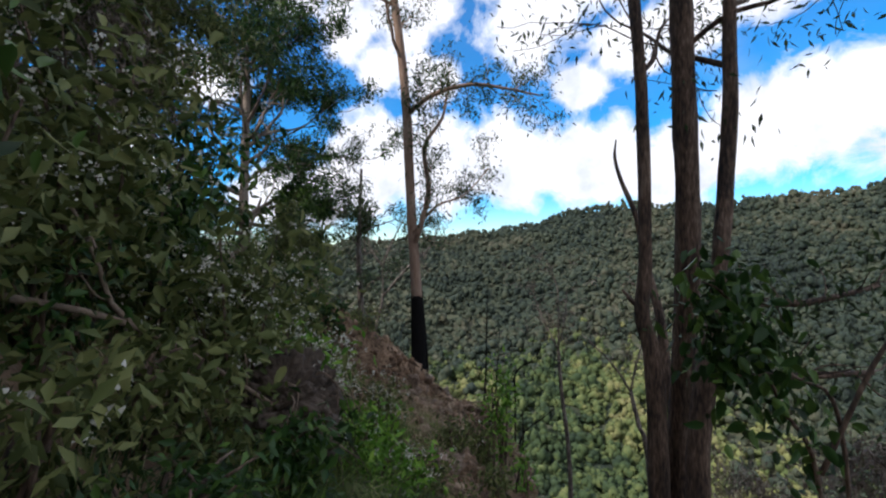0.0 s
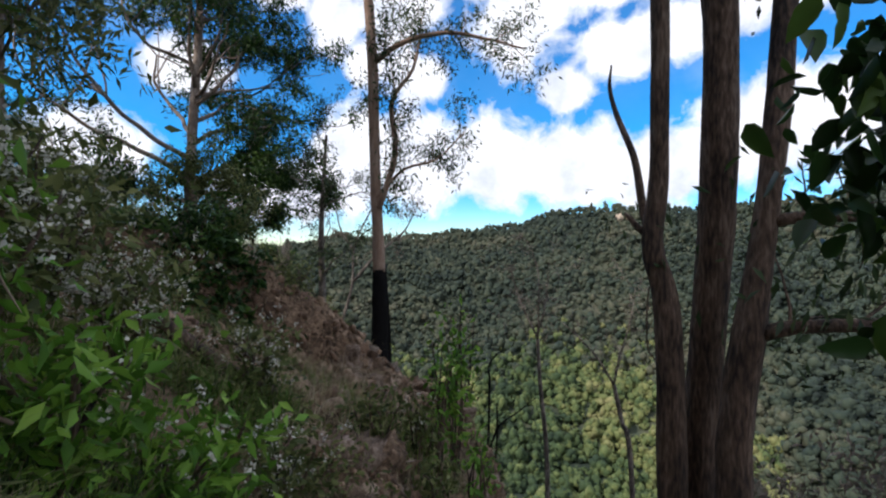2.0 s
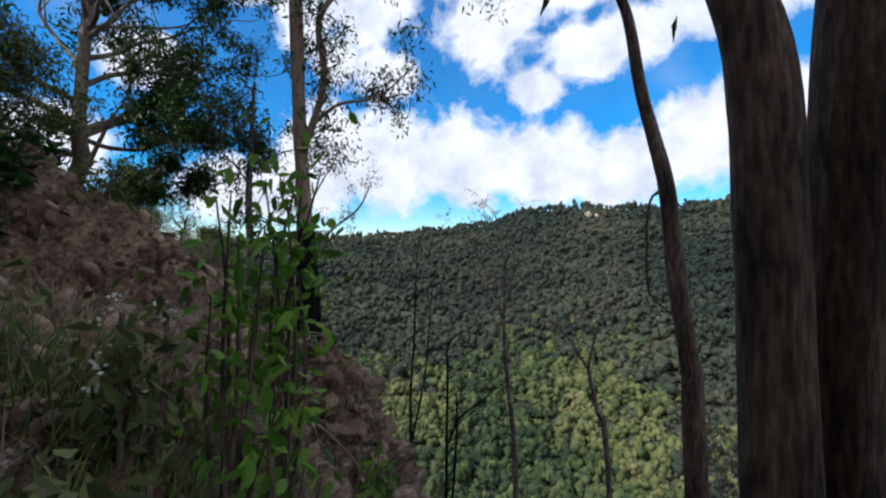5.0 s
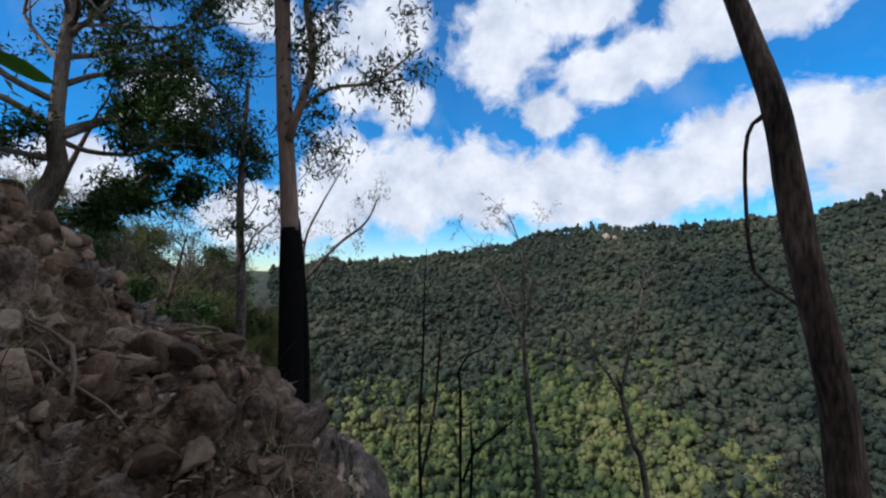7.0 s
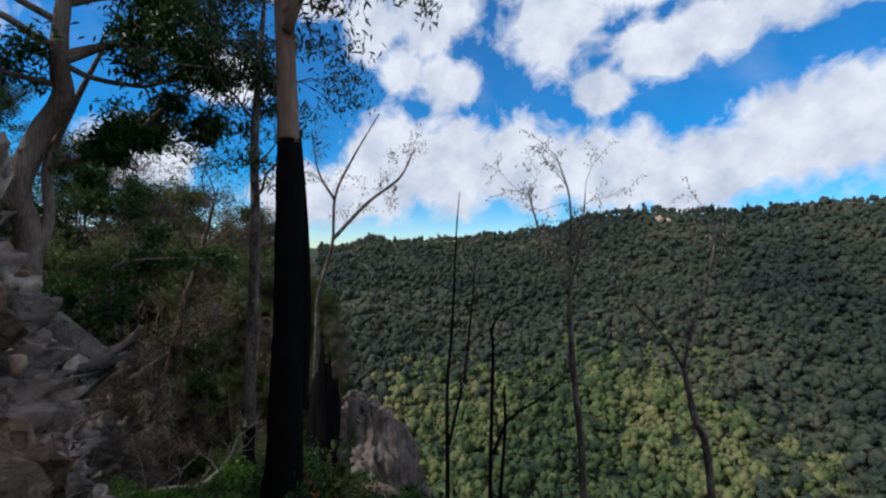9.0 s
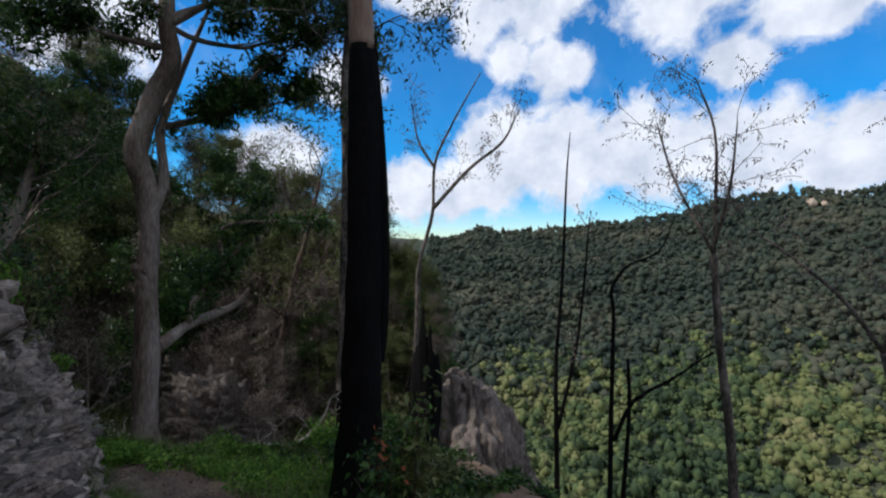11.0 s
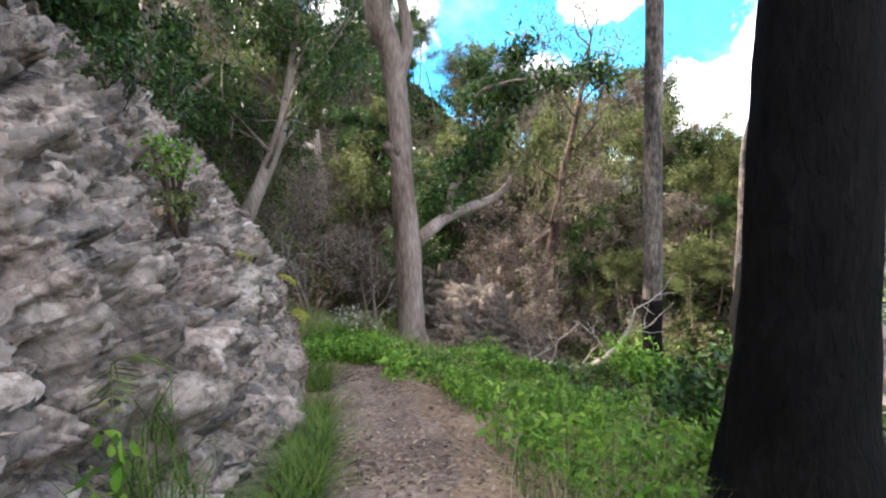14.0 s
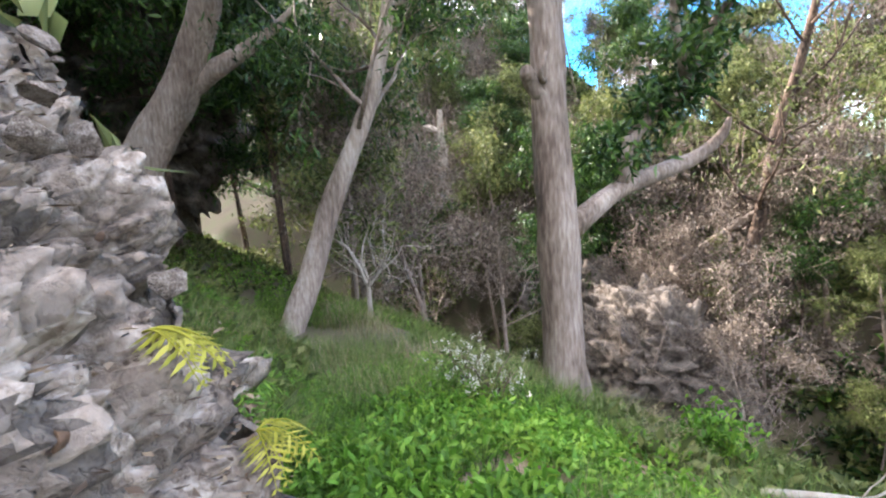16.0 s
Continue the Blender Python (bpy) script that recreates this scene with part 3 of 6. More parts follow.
def crown_kind(rng, lobes, sprays):
    """A far tree's crown about one metre in radius: uneven lobes with loose sprays of leaf round them."""
    v0, f0 = ico(1)
    vs, fs, n = [], [], 0
    for k in range(lobes):
        a, far_ = rng.uniform(0, 2 * np.pi), (0.0 if k == 0 else rng.uniform(0.35, 0.75))
        c = np.array([far_ * math.cos(a), far_ * math.sin(a), rng.uniform(0.2, 0.9) + (0.35 if k == 0 else 0)])
        r = rng.uniform(0.38, 0.62)
        vs.append(v0 * (r * rng.uniform(0.65, 1.35, len(v0)))[:, None] * [1, 1, rng.uniform(0.7, 1.1)] + c)
        fs.append(f0 + n)
        n += len(v0)
        for _ in range(sprays):
            d = rng.normal(size=3) + [0, 0, 0.5]
            d /= np.linalg.norm(d)
            p = c + d * r * rng.uniform(0.85, 1.25)
            vs.append(p + rng.normal(size=(3, 3)) * 0.17)
            fs.append(np.array([[n, n + 1, n + 2]]))
            n += 3
    return np.vstack(vs), np.vstack(fs)


def canopy(name, rng, az0, az1, r0, r1, spacing, size, lobes, sprays, label, mat="forest", keep=(0, 2000)):
    kinds = [crown_kind(rng, lobes, sprays) for _ in range(14)]
    sp = Soup()
    r = r0
    places = []
    while r < r1:
        step = spacing * (0.75 + r / 1800)
        n = int(radians(az1 - az0) * r / step)
        a = np.radians(az0) + (np.arange(n) + rng.uniform(-0.5, 0.5, n)) * step / r
        rr = r + rng.uniform(-0.6, 0.6, n) * step
        places.append(np.stack([rr * np.sin(a), 10 + rr * np.cos(a)], 1))
        r += step * 0.85
    xy = np.vstack(places)
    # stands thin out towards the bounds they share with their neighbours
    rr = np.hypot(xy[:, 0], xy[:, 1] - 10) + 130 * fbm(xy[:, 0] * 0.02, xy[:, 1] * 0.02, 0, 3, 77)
    # painted sunlit crowns fill mid-valley, crowns coloured as cloud-shaded stand to either side
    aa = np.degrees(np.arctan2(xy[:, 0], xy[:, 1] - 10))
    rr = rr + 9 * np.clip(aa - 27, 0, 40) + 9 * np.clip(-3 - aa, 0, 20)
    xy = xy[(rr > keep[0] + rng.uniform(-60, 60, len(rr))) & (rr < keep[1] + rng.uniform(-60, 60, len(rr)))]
    z = height(xy[:, 0], xy[:, 1])
    for (x, y), h in zip(xy, z):
        s = size * (0.4 + 1.15 * rng.random() ** 2)
        v, f = kinds[int(rng.integers(14))]
        a = rng.uniform(0, 2 * np.pi)
        ca, sa = math.cos(a) * s, math.sin(a) * s
        w = np.stack([v[:, 0] * ca - v[:, 1] * sa + x, v[:, 0] * sa + v[:, 1] * ca + y, v[:, 2] * s * rng.uniform(0.8, 1.5) + h], 1)
        sp.add(w, None, f)
    ob = new(name, sp.mesh(name, M[mat], False))
    return tagged(ob, label, "forest", kind="stuff")


rng = np.random.default_rng(7)
canopy("far_forest", rng, -17, 66, 130, 520, 5.6, 3.9, 7, 5, "dense eucalypt forest on the valley slopes, yellow-green with painted sunlight", "forest_sunlit", (0, 400))
canopy("ridge_forest", rng, -17, 66, 135, 930, 6.6, 4.9, 4, 5, "dense eucalypt forest up to the ridge, dark green with painted cloud shade", "forest", (400, 2000))


# ---- rock face beside the trail ----
def rock_patch(name, t0, t1, u0, u1, du, cell, label, mats, layers, groove=1.0, drawn=0.0, seed=3):
    """A fractured face laid over the bank: a fine sheet broken into angular blocks."""
    tt = np.linspace(t0, t1, 1200)
    c = np.stack([np.interp(tt, ST, SP[:, q]) for q in (0, 1, 2)], 1)
    ln = np.concatenate([[0], np.cumsum(np.hypot(*np.diff(c[:, :2], axis=0).T))])
    s = np.arange(0, ln[-1], du)
    cx, cy = np.interp(s, ln, c[:, 0]), np.interp(s, ln, c[:, 1])
    kx, ky = np.gradient(cx), np.gradient(cy)
    kk = np.ones(25) / 25
    kx, ky = (np.convolve(np.pad(q, 12, mode="edge"), kk, "valid") for q in (kx, ky))
    nl = np.hypot(kx, ky)
    lx, ly = -ky / nl, kx / nl
    # steps shorten where the face is steep
    uc = np.linspace(u0, u1, 300)
    zc = height(cx[::8, None] + uc * lx[::8, None], cy[::8, None] + uc * ly[::8, None])
    arc = np.concatenate([[0], np.cumsum(np.quantile(np.hypot(np.diff(zc, axis=1), uc[1] - uc[0]), 0.7, axis=0))])
    us = np.interp(np.arange(0, arc[-1], du), arc, uc)
    X, Y = cx[:, None] + us * lx[:, None], cy[:, None] + us * ly[:, None]
    Z = height(X, Y)
    P = np.stack([X, Y, Z], -1)
    N = np.cross(np.gradient(P, axis=0), np.gradient(P, axis=1))
    N /= np.linalg.norm(N, axis=2)[:, :, None] + 1e-9
    N[N[:, :, 2] < 0] *= -1
    flat = P.reshape(-1, 3)
    out = np.zeros(len(flat))
    from mathutils import kdtree
    rg = np.random.default_rng(seed)
    blocks = None
    # plates are drawn out along the bedding
    bed = np.array([-0.62, 0.55, -0.56])
    flat0 = flat
    flat = flat - (flat @ bed)[:, None] * bed * drawn
    for cs, am in layers:
        # seeds scattered on the sheet itself
        pick = rg.integers(0, len(flat), int(len(flat) * du * du * 0.8 / (cs * cs)) + 20)
        sd = flat[pick] + rg.normal(size=(len(pick), 3)) * cs * 0.3
        kd = kdtree.KDTree(len(sd))
        for q, v in enumerate(sd):
            kd.insert(v, q)
        kd.balance()
        tilt = rg.normal(size=(len(sd), 3)) * 0.7
        off = rg.uniform(-1, 1, len(sd))
        idx = np.array([[w[1] for w in kd.find_n(v, 2)] for v in flat])
        if cs == cell and blocks is None:
            blocks = rg.choice(len(mats), len(sd), p=[w for _, w in mats])[idx[:, 0]]
        d = np.linalg.norm(flat[:, None] - sd[idx], axis=2)
        gap = np.clip((d[:, 1] - d[:, 0]) / (0.18 * cs), 0, 1)
        rel = flat - sd[idx[:, 0]]
        out += am * (off[idx[:, 0]] * 0.6 + (rel * tilt[idx[:, 0]]).sum(1) / cs * 0.8 - groove * (1 - gap) ** 1.4)
    edge_s = np.minimum(1, np.minimum(s, s[-1] - s) / 0.6)[:, None]
    edge_u = np.minimum(1, (us - u0) / 0.25)[None, :] * np.clip((us[-1] - us) / 1.1, 0, 1)[None, :]
    fade = (edge_s * edge_u).ravel()
    flat = flat0 + N.reshape(-1, 3) * (out * fade - 0.1 * (1 - fade) - 0.3 * np.clip(1 - (edge_s * np.clip((us[-1] - us) / 1.1, 0, 1)[None, :]).ravel() * 2, 0, 1))[:, None]
    a, b = X.shape
    i, j = np.meshgrid(np.arange(a - 1), np.arange(b - 1), indexing="ij")
    q = np.stack([i * b + j, (i + 1) * b + j, (i + 1) * b + j + 1, i * b + j + 1], -1).reshape(-1, 4)
    me = mesh_of(name, flat, [q], [M[w] for w, _ in mats], False)
    me.polygons.foreach_set("material_index", blocks[q[:, 0]].astype(np.int32))
    ob = new(name, me)
    return tagged(ob, label, "rock face", kind="structure")


rock_patch("rock_face", 10.3, 17.9, 0.5, 3.4, 0.021, 0.1, "pale grey fractured rock face beside the trail", (("rock", 0.36), ("rock_b", 0.4), ("rock_c", 0.24)),
           ((0.8, 0.16), (0.22, 0.105), (0.1, 0.062), (0.05, 0.026)), 0.7, 0.15)
rock_patch("rubble_slope", 4.4, 10.8, 0.3, 3.9, 0.034, 0.16, "steep brown slope of broken rock above the trail", (("rubble_a", 0.72), ("rubble_b", 0.28)),
           ((0.5, 0.12), (0.16, 0.07), (0.075, 0.05), (0.036, 0.026)), 0.9, 0.0, 8)


# ---- trees ----
def branching(rng, start, way, length, radius, depth, limbs, tips, droop=0.0, split=(2, 4), bend=0.35, up=0.1):
    """Grows a limb that divides; fills limbs with (points, radii) and tips with places and ways."""
    n = max(3, int(4 + length))
    p, d = np.array(start, float), np.array(way, float) / np.linalg.norm(way)
    pts, step = [p.copy()], length / n
    for i in range(n):
        d = d + rng.normal(size=3) * bend * 0.5 + np.array([0, 0, up - droop * (i / n)])
        d /= np.linalg.norm(d)
        p = p + d * step
        pts.append(p.copy())
    limbs.append((np.array(pts), np.linspace(radius, radius * 0.4, n + 1), depth))
    if depth == 0:
        for q in pts[1:]:
            tips.append((q, d))
        return
    for b in range(int(rng.integers(*split)) + 1):
        i = n if b == 0 else int(rng.integers(max(1, n // 3), n + 1))
        w = d + rng.normal(size=3) * 0.75
        branching(rng, pts[i], w, length * rng.uniform(0.5, 0.8), radius * 0.45, depth - 1, limbs, tips, droop, split, bend, up)


def make_tree(name, label, trunk, radii, bark, limbs=(), leaf=None, leaf_size=0.12, per_tip=14, puff=0.35, seed=1, sides=14, group="",
              char_to=None, droop=0.35, long=3.4, tip_r=0.006, low_bark=None):
    """trunk: main stem points. limbs: (start, way, length, radius, depth) of the boughs, or (points, radii, depth) for a drawn one."""
    rg = np.random.default_rng(seed)
    trunk = np.asarray(trunk, float)
    root = trunk[0].copy()
    ob = thing(name, root, label, "tree", group)
    tr = trunk - root
    if char_to is None:
        v, q, t = tube(tr, radii, sides, 0.1, 0.1, seed, 1.6)
        stem = part("trunk", mesh_of("trunk", v, [q, t], M[bark], True), ob)
    else:
        cut = [w for w in range(len(tr)) if trunk[w][2] <= char_to]
        k = cut[-1]
        rr = np.asarray(radii, float)
        v, q, t = tube(tr[: k + 1], rr[: k + 1] * 1.03, sides, 0.1, 0.09, seed)
        part("charred_butt", mesh_of("charred_butt", v, [q, t], M["char"], True), ob, "charcoal-black burnt lower trunk")
        v, q, t = tube(np.vstack([tr[k] - (tr[k] - tr[k - 1]) * 0.1, tr[k + 1 :]]), np.concatenate([[rr[k]], rr[k + 1 :]]), sides, 0.14, 0.06, seed + 1)
        stem = part("trunk", mesh_of("trunk", v, [q, t], M[bark], True), ob)
    tips, twigs = [], Soup()
    for lb in limbs:
        grown = []
        if len(lb) == 5:
            s, w, ln, r, dp = lb
            branching(rg, np.asarray(s) - root, w, ln, r, dp, grown, tips, droop * 0.3)
        else:
            pts, rr, dp = lb
            pts = np.asarray(pts, float) - root
            grown.append((pts, np.asarray(rr, float), 9))
            if dp >= 0:
                for k in range(1, len(pts)):
                    for _ in range(3 if k < len(pts) - 1 else 4):
                        w = (pts[k] - pts[k - 1]) / np.linalg.norm(pts[k] - pts[k - 1]) + rg.normal(size=3) * 0.7
                        f = rg.random()
                        branching(rg, pts[k - 1] * (1 - f) + pts[k] * f, w, rg.uniform(0.7, 1.4) * (0.5 + 0.5 * dp), max(0.012, rr[-1] * 0.6), dp, grown, tips, droop * 0.3)
        first = True
        for pts, rr, dp in grown:
            v, q, t = tube(pts, np.maximum(rr, tip_r), 8 if first else 3, 0.3 if first else 0.55, 0.06, seed)
            if first:
                part("limb", mesh_of("limb", v, [q, t], M[low_bark or bark], True), stem)
                first = False
            else:
                twigs.add(v, q, t)
    if twigs.n:
        tagged(part("branchwork", twigs.mesh("branchwork", M[low_bark or bark], True), ob), kind="stuff")
    if leaf and tips:
        pos = np.repeat(np.array([p for p, _ in tips]), per_tip, 0)
        pos = pos + rg.normal(size=pos.shape) * puff * np.array([1, 1, 0.7])
        v, f = leaf_cloud(rg, pos, leaf_size, long, droop)
        part("crown", mesh_of("crown", v, [f], M[leaf]), ob, "")
    return ob


def boughs(rng, trunk, z0, n, length, radius, depth, rise=0.35, toward=None):
    """n boughs leaving the stem above height z0."""
    trunk = np.asarray(trunk, float)
    out = []
    for k in range(n):
        z = z0 + (trunk[-1][2] - z0) * (k + rng.random()) / n
        i = np.clip(np.searchsorted(trunk[:, 2], z), 1, len(trunk) - 1)
        f = np.clip((z - trunk[i - 1][2]) / (trunk[i][2] - trunk[i - 1][2] + 1e-9), 0, 1)
        s = trunk[i - 1] * (1 - f) + trunk[i] * f
        a = rng.uniform(0, 2 * np.pi) if toward is None else radians(toward) + rng.normal() * 0.6
        w = np.array([math.sin(a), math.cos(a), rise + rng.uniform(-0.2, 0.4)])
        out.append((s, w, length * rng.uniform(0.7, 1.3) * (1 - 0.4 * k / n), radius * (1 - 0.5 * k / n), depth))
    return out


rng = np.random.default_rng(21)
# the burnt gum beside the trail
bz = ground_z(-1.03, 18.48)
BURNT = [(-1.03, 18.48, bz - 0.3), (-1.03, 18.48, bz + 0.15), (-1.03, 18.48, -2.9), (-1.02, 18.48, -2.2), (-1.02, 18.48, -1.0), (-1.02, 18.47, 0.4), (-1.04, 18.46, 1.6), (-1.07, 18.44, 2.7), (-1.1, 18.4, 3.4),
         (-1.15, 18.36, 4.5), (-1.25, 18.35, 5.95), (-1.35, 18.35, 8.2), (-1.43, 18.35, 10.0), (-1.63, 18.35, 12.2), (-1.93, 18.35, 14.7), (-2.1, 18.4, 17.6)]
gum = make_tree("burnt_gum_tree", "tall gum tree, tan above a charcoal-black burnt butt, beside the trail", BURNT,
          [0.66, 0.5, 0.36, 0.31, 0.285, 0.265, 0.245, 0.22, 0.2, 0.175, 0.17, 0.17, 0.165, 0.15, 0.14, 0.1], "bark_red",
          [([(-1.33, 18.22, 9.88), (-0.49, 18.29, 10.55), (0.89, 18.34, 10.94), (2.16, 18.34, 10.78), (3.43, 18.45, 10.55)], [0.1, 0.09, 0.07, 0.05, 0.03], 1),
           ([(-1.12, 18.22, 5.29), (-0.65, 18.27, 7.08), (-0.79, 18.27, 8.65), (-0.15, 18.29, 9.71), (0.06, 18.3, 10.78)], [0.1, 0.09, 0.08, 0.055, 0.03], 1),
           ([(-1.21, 18.22, 5.62), (-0.37, 18.67, 6.63), (0.63, 19.23, 7.08), (1.64, 19.79, 8.2)], [0.055, 0.045, 0.034, 0.022], 1)]
          + boughs(rng, BURNT, 11, 7, 3.2, 0.075, 2), "leaf_euc", 0.17, 10, 0.2, 5, 18, char_to=3.45)
v, q, t = tube(np.array([(-0.77, 18.64, -1.5), (-0.75, 18.64, -0.9), (-0.77, 18.63, 0.4), (-0.84, 18.58, 2.0), (-0.96, 18.46, 3.6)]) - np.array(BURNT[0]), [0.05, 0.09, 0.1, 0.09, 0.06], 8, 0.15, 0.1, 3)
part("bark_slab", mesh_of("bark_slab", v, [q, t], M["char"], True), gum, "burnt strip of bark hanging beside the trunk")

# the three-stemmed tree on the drop side
gz3 = ground_z(2.9, 8.0)
TL = [(2.72, 8.15, gz3 - 0.5), (2.68, 8.17, 1.6), (2.66, 8.18, 2.66), (2.62, 8.2, 3.4), (2.52, 8.24, 3.9), (2.56, 8.2, 4.7), (2.54, 8.16, 6.5), (2.45, 8.17, 8.2), (2.3, 8.3, 11)]
TM = [(2.95, 8.25, gz3 - 0.5), (2.98, 8.25, 1.6), (3.0, 8.22, 2.65), (3.05, 8.2, 3.5), (3.09, 8.16, 4.4), (3.08, 8.1, 5.6), (3.0, 8.0, 8.0), (2.9, 7.9, 11.5)]
TR = [(2.9, 7.7, gz3 - 0.5), (2.92, 7.7, 1.84), (2.96, 7.68, 2.62), (3.02, 7.64, 3.15), (3.1, 7.62, 3.8), (3.2, 7.6, 4.7), (3.4, 7.68, 6.4), (3.45, 7.7, 8.0), (3.6, 7.6, 11)]
for st, rr, sd, lb in ((TL, [0.17, 0.135, 0.12, 0.11, 0.105, 0.085, 0.08, 0.08, 0.05], 31, [((2.52, 8.24, 3.95), (-0.6, 0.4, 0.5), 0.35, 0.045, 0)]),
                       (TM, [0.2, 0.155, 0.15, 0.15, 0.155, 0.15, 0.14, 0.08], 32, []),
                       (TR, [0.17, 0.135, 0.125, 0.125, 0.095, 0.095, 0.09, 0.08, 0.05], 33,
                        [([(3.04, 7.62, 3.14), (3.25, 7.45, 3.24), (3.7, 7.3, 3.28), (4.6, 7.2, 3.35)], [0.07, 0.055, 0.05, 0.03], 0),
                         ([(3.12, 7.6, 4.05), (3.4, 7.45, 4.1), (4.0, 7.35, 4.1), (4.8, 7.3, 4.3)], [0.06, 0.045, 0.04, 0.02], 0)])):
    make_tree("multi_stem_gum", "brown-barked gum stem in a clump beside the drop", st, rr, "bark_dark",
              lb + boughs(rng, st, 6.6, 4, 2.4, 0.04, 2), "leaf_euc", 0.13, 7, 0.3, sd, 16, group="gum stems in the clump")

# leaning burnt pole with a hanging dead branch
LEAN = [(4.6, 11.3, ground_z(4.6, 11.3) - 0.4), (4.5, 11.35, 0.8), (4.45, 11.38, 1.63), (4.37, 11.45, 2.45), (4.3, 11.5, 3.35), (4.2, 11.58, 3.95), (4.05, 11.65, 4.7), (3.93, 11.7, 5.5), (3.68, 11.85, 6.3), (3.57, 11.9, 6.8), (3.6, 11.9, 7.2)]
make_tree("leaning_dead_tree", "slender leaning dead trunk with a hanging broken branch", LEAN, [0.15, 0.115, 0.105, 0.1, 0.095, 0.08, 0.07, 0.06, 0.045, 0.035, 0.015], "bark_dark",
          [([(4.28, 11.52, 3.42), (4.18, 11.6, 3.36), (4.14, 11.64, 3.15), (4.13, 11.65, 2.68), (4.15, 11.63, 2.25), (4.26, 11.5, 2.08), (4.42, 11.4, 1.9)], [0.03, 0.015, 0.014, 0.014, 0.015, 0.012, 0.009], -1)], None, seed=41)

# the pale knobbly gum below the bend
KNOB = [(-9.86, 22.55, -6.3), (-9.86, 22.55, -5.6), (-9.86, 22.55, -4.4), (-9.86, 22.55, -2.7), (-9.88, 22.53, -1.2), (-9.88, 22.53, 0.5), (-9.86, 22.4, 1.9), (-9.92, 22.1, 3.0), (-9.5, 22.2, 4.4), (-8.95, 22.3, 5.6), (-8.85, 22.0, 6.6), (-8.9, 22.2, 9.0), (-9.15, 22.95, 12.8), (-9.2, 23, 15)]
make_tree("knobbly_gum_tree", "large pale grey gum with a broken knob and side limb", KNOB,
          [0.52, 0.4, 0.34, 0.35, 0.27, 0.26, 0.3, 0.31, 0.27, 0.25, 0.2, 0.18, 0.15, 0.1], "bark_grey",
          [([(-9.75, 22.7, -2.8), (-9.65, 23.35, -2.4), (-9.65, 23.94, -2.17), (-9.46, 25.04, -1.9), (-9.3, 25.4, -1.75), (-9.12, 25.75, -1.45), (-9.0, 25.8, -1.15)], [0.22, 0.18, 0.16, 0.14, 0.12, 0.1, 0.04], -1),
           ([(-9.62, 23.8, -2.15), (-9.66, 24.07, -1.42), (-9.42, 24.5, -0.95), (-9.2, 24.92, -0.61), (-9.04, 25.22, 0.19), (-8.61, 25.63, 1.05), (-8.33, 25.52, 2.04)], [0.13, 0.12, 0.11, 0.1, 0.08, 0.06, 0.03], 0),
           ([(-9.2, 24.9, -0.6), (-8.83, 24.3, 0.89), (-7.48, 25.28, 1.21), (-6.32, 26.43, 1.22)], [0.08, 0.065, 0.045, 0.02], 0),
           ([(-9.84, 22.45, 1.0), (-9.55, 22.7, 2.2), (-9.48, 22.5, 3.7), (-9.2, 22.9, 5.5), (-8.6, 23.3, 7.6)], [0.17, 0.14, 0.12, 0.09, 0.05], -1),
           ([(-9.84, 22.5, -0.75), (-9.95, 22.25, -0.42), (-9.8, 22.05, -0.3)], [0.2, 0.15, 0.1], -1),
           ([(-9.8, 22.4, -0.45), (-9.62, 22.15, -0.42), (-9.5, 22.2, -0.1)], [0.06, 0.045, 0.02], -1)]
          + [([(-9.40, 22.55, 3.76), (-8.90, 22.97, 4.02), (-8.40, 23.72, 4.52), (-7.42, 24.19, 5.92), (-6.46, 24.82, 6.95)], [0.11, 0.1, 0.085, 0.06, 0.03], 1), ([(-8.81, 22.05, 6.44), (-7.42, 22.45, 7.17), (-6.05, 23.00, 7.27), (-4.85, 23.71, 6.96)], [0.1, 0.08, 0.06, 0.03], 1),
             ([(-8.40, 23.72, 4.52), (-7.68, 24.60, 4.88), (-6.63, 25.51, 5.50)], [0.06, 0.045, 0.02], 1), ([(-9.01, 22.15, 5.86), (-9.95, 21.57, 5.98), (-10.93, 21.02, 6.25)], [0.1, 0.07, 0.03], 1)]
          + boughs(rng, KNOB, 6.2, 18, 5.0, 0.11, 2, 0.3) + boughs(rng, KNOB, 5.6, 4, 4.6, 0.09, 2, 0.2, 50), "leaf_dark", 0.23, 29, 0.22, 51, 16, droop=0.15)

THIN = [(-3.94, 23.48, ground_z(-3.94, 23.48) - 0.3), (-3.96, 23.47, -3.6), (-3.97, 23.47, -2.1), (-3.98, 23.47, -0.7), (-3.97, 23.47, 0.3), (-4.0, 23.5, 2.5), (-4.1, 23.5, 5), (-4.0, 23.6, 9)]
make_tree("slender_gum_tree", "slender straight gum blackened on its lower trunk", THIN, [0.2, 0.165, 0.15, 0.15, 0.15, 0.14, 0.12, 0.06], "bark_mottled",
          boughs(rng, THIN, 3, 8, 2.4, 0.05, 2), "leaf_euc", 0.17, 12, 0.2, 61, 12, char_to=-3.5)

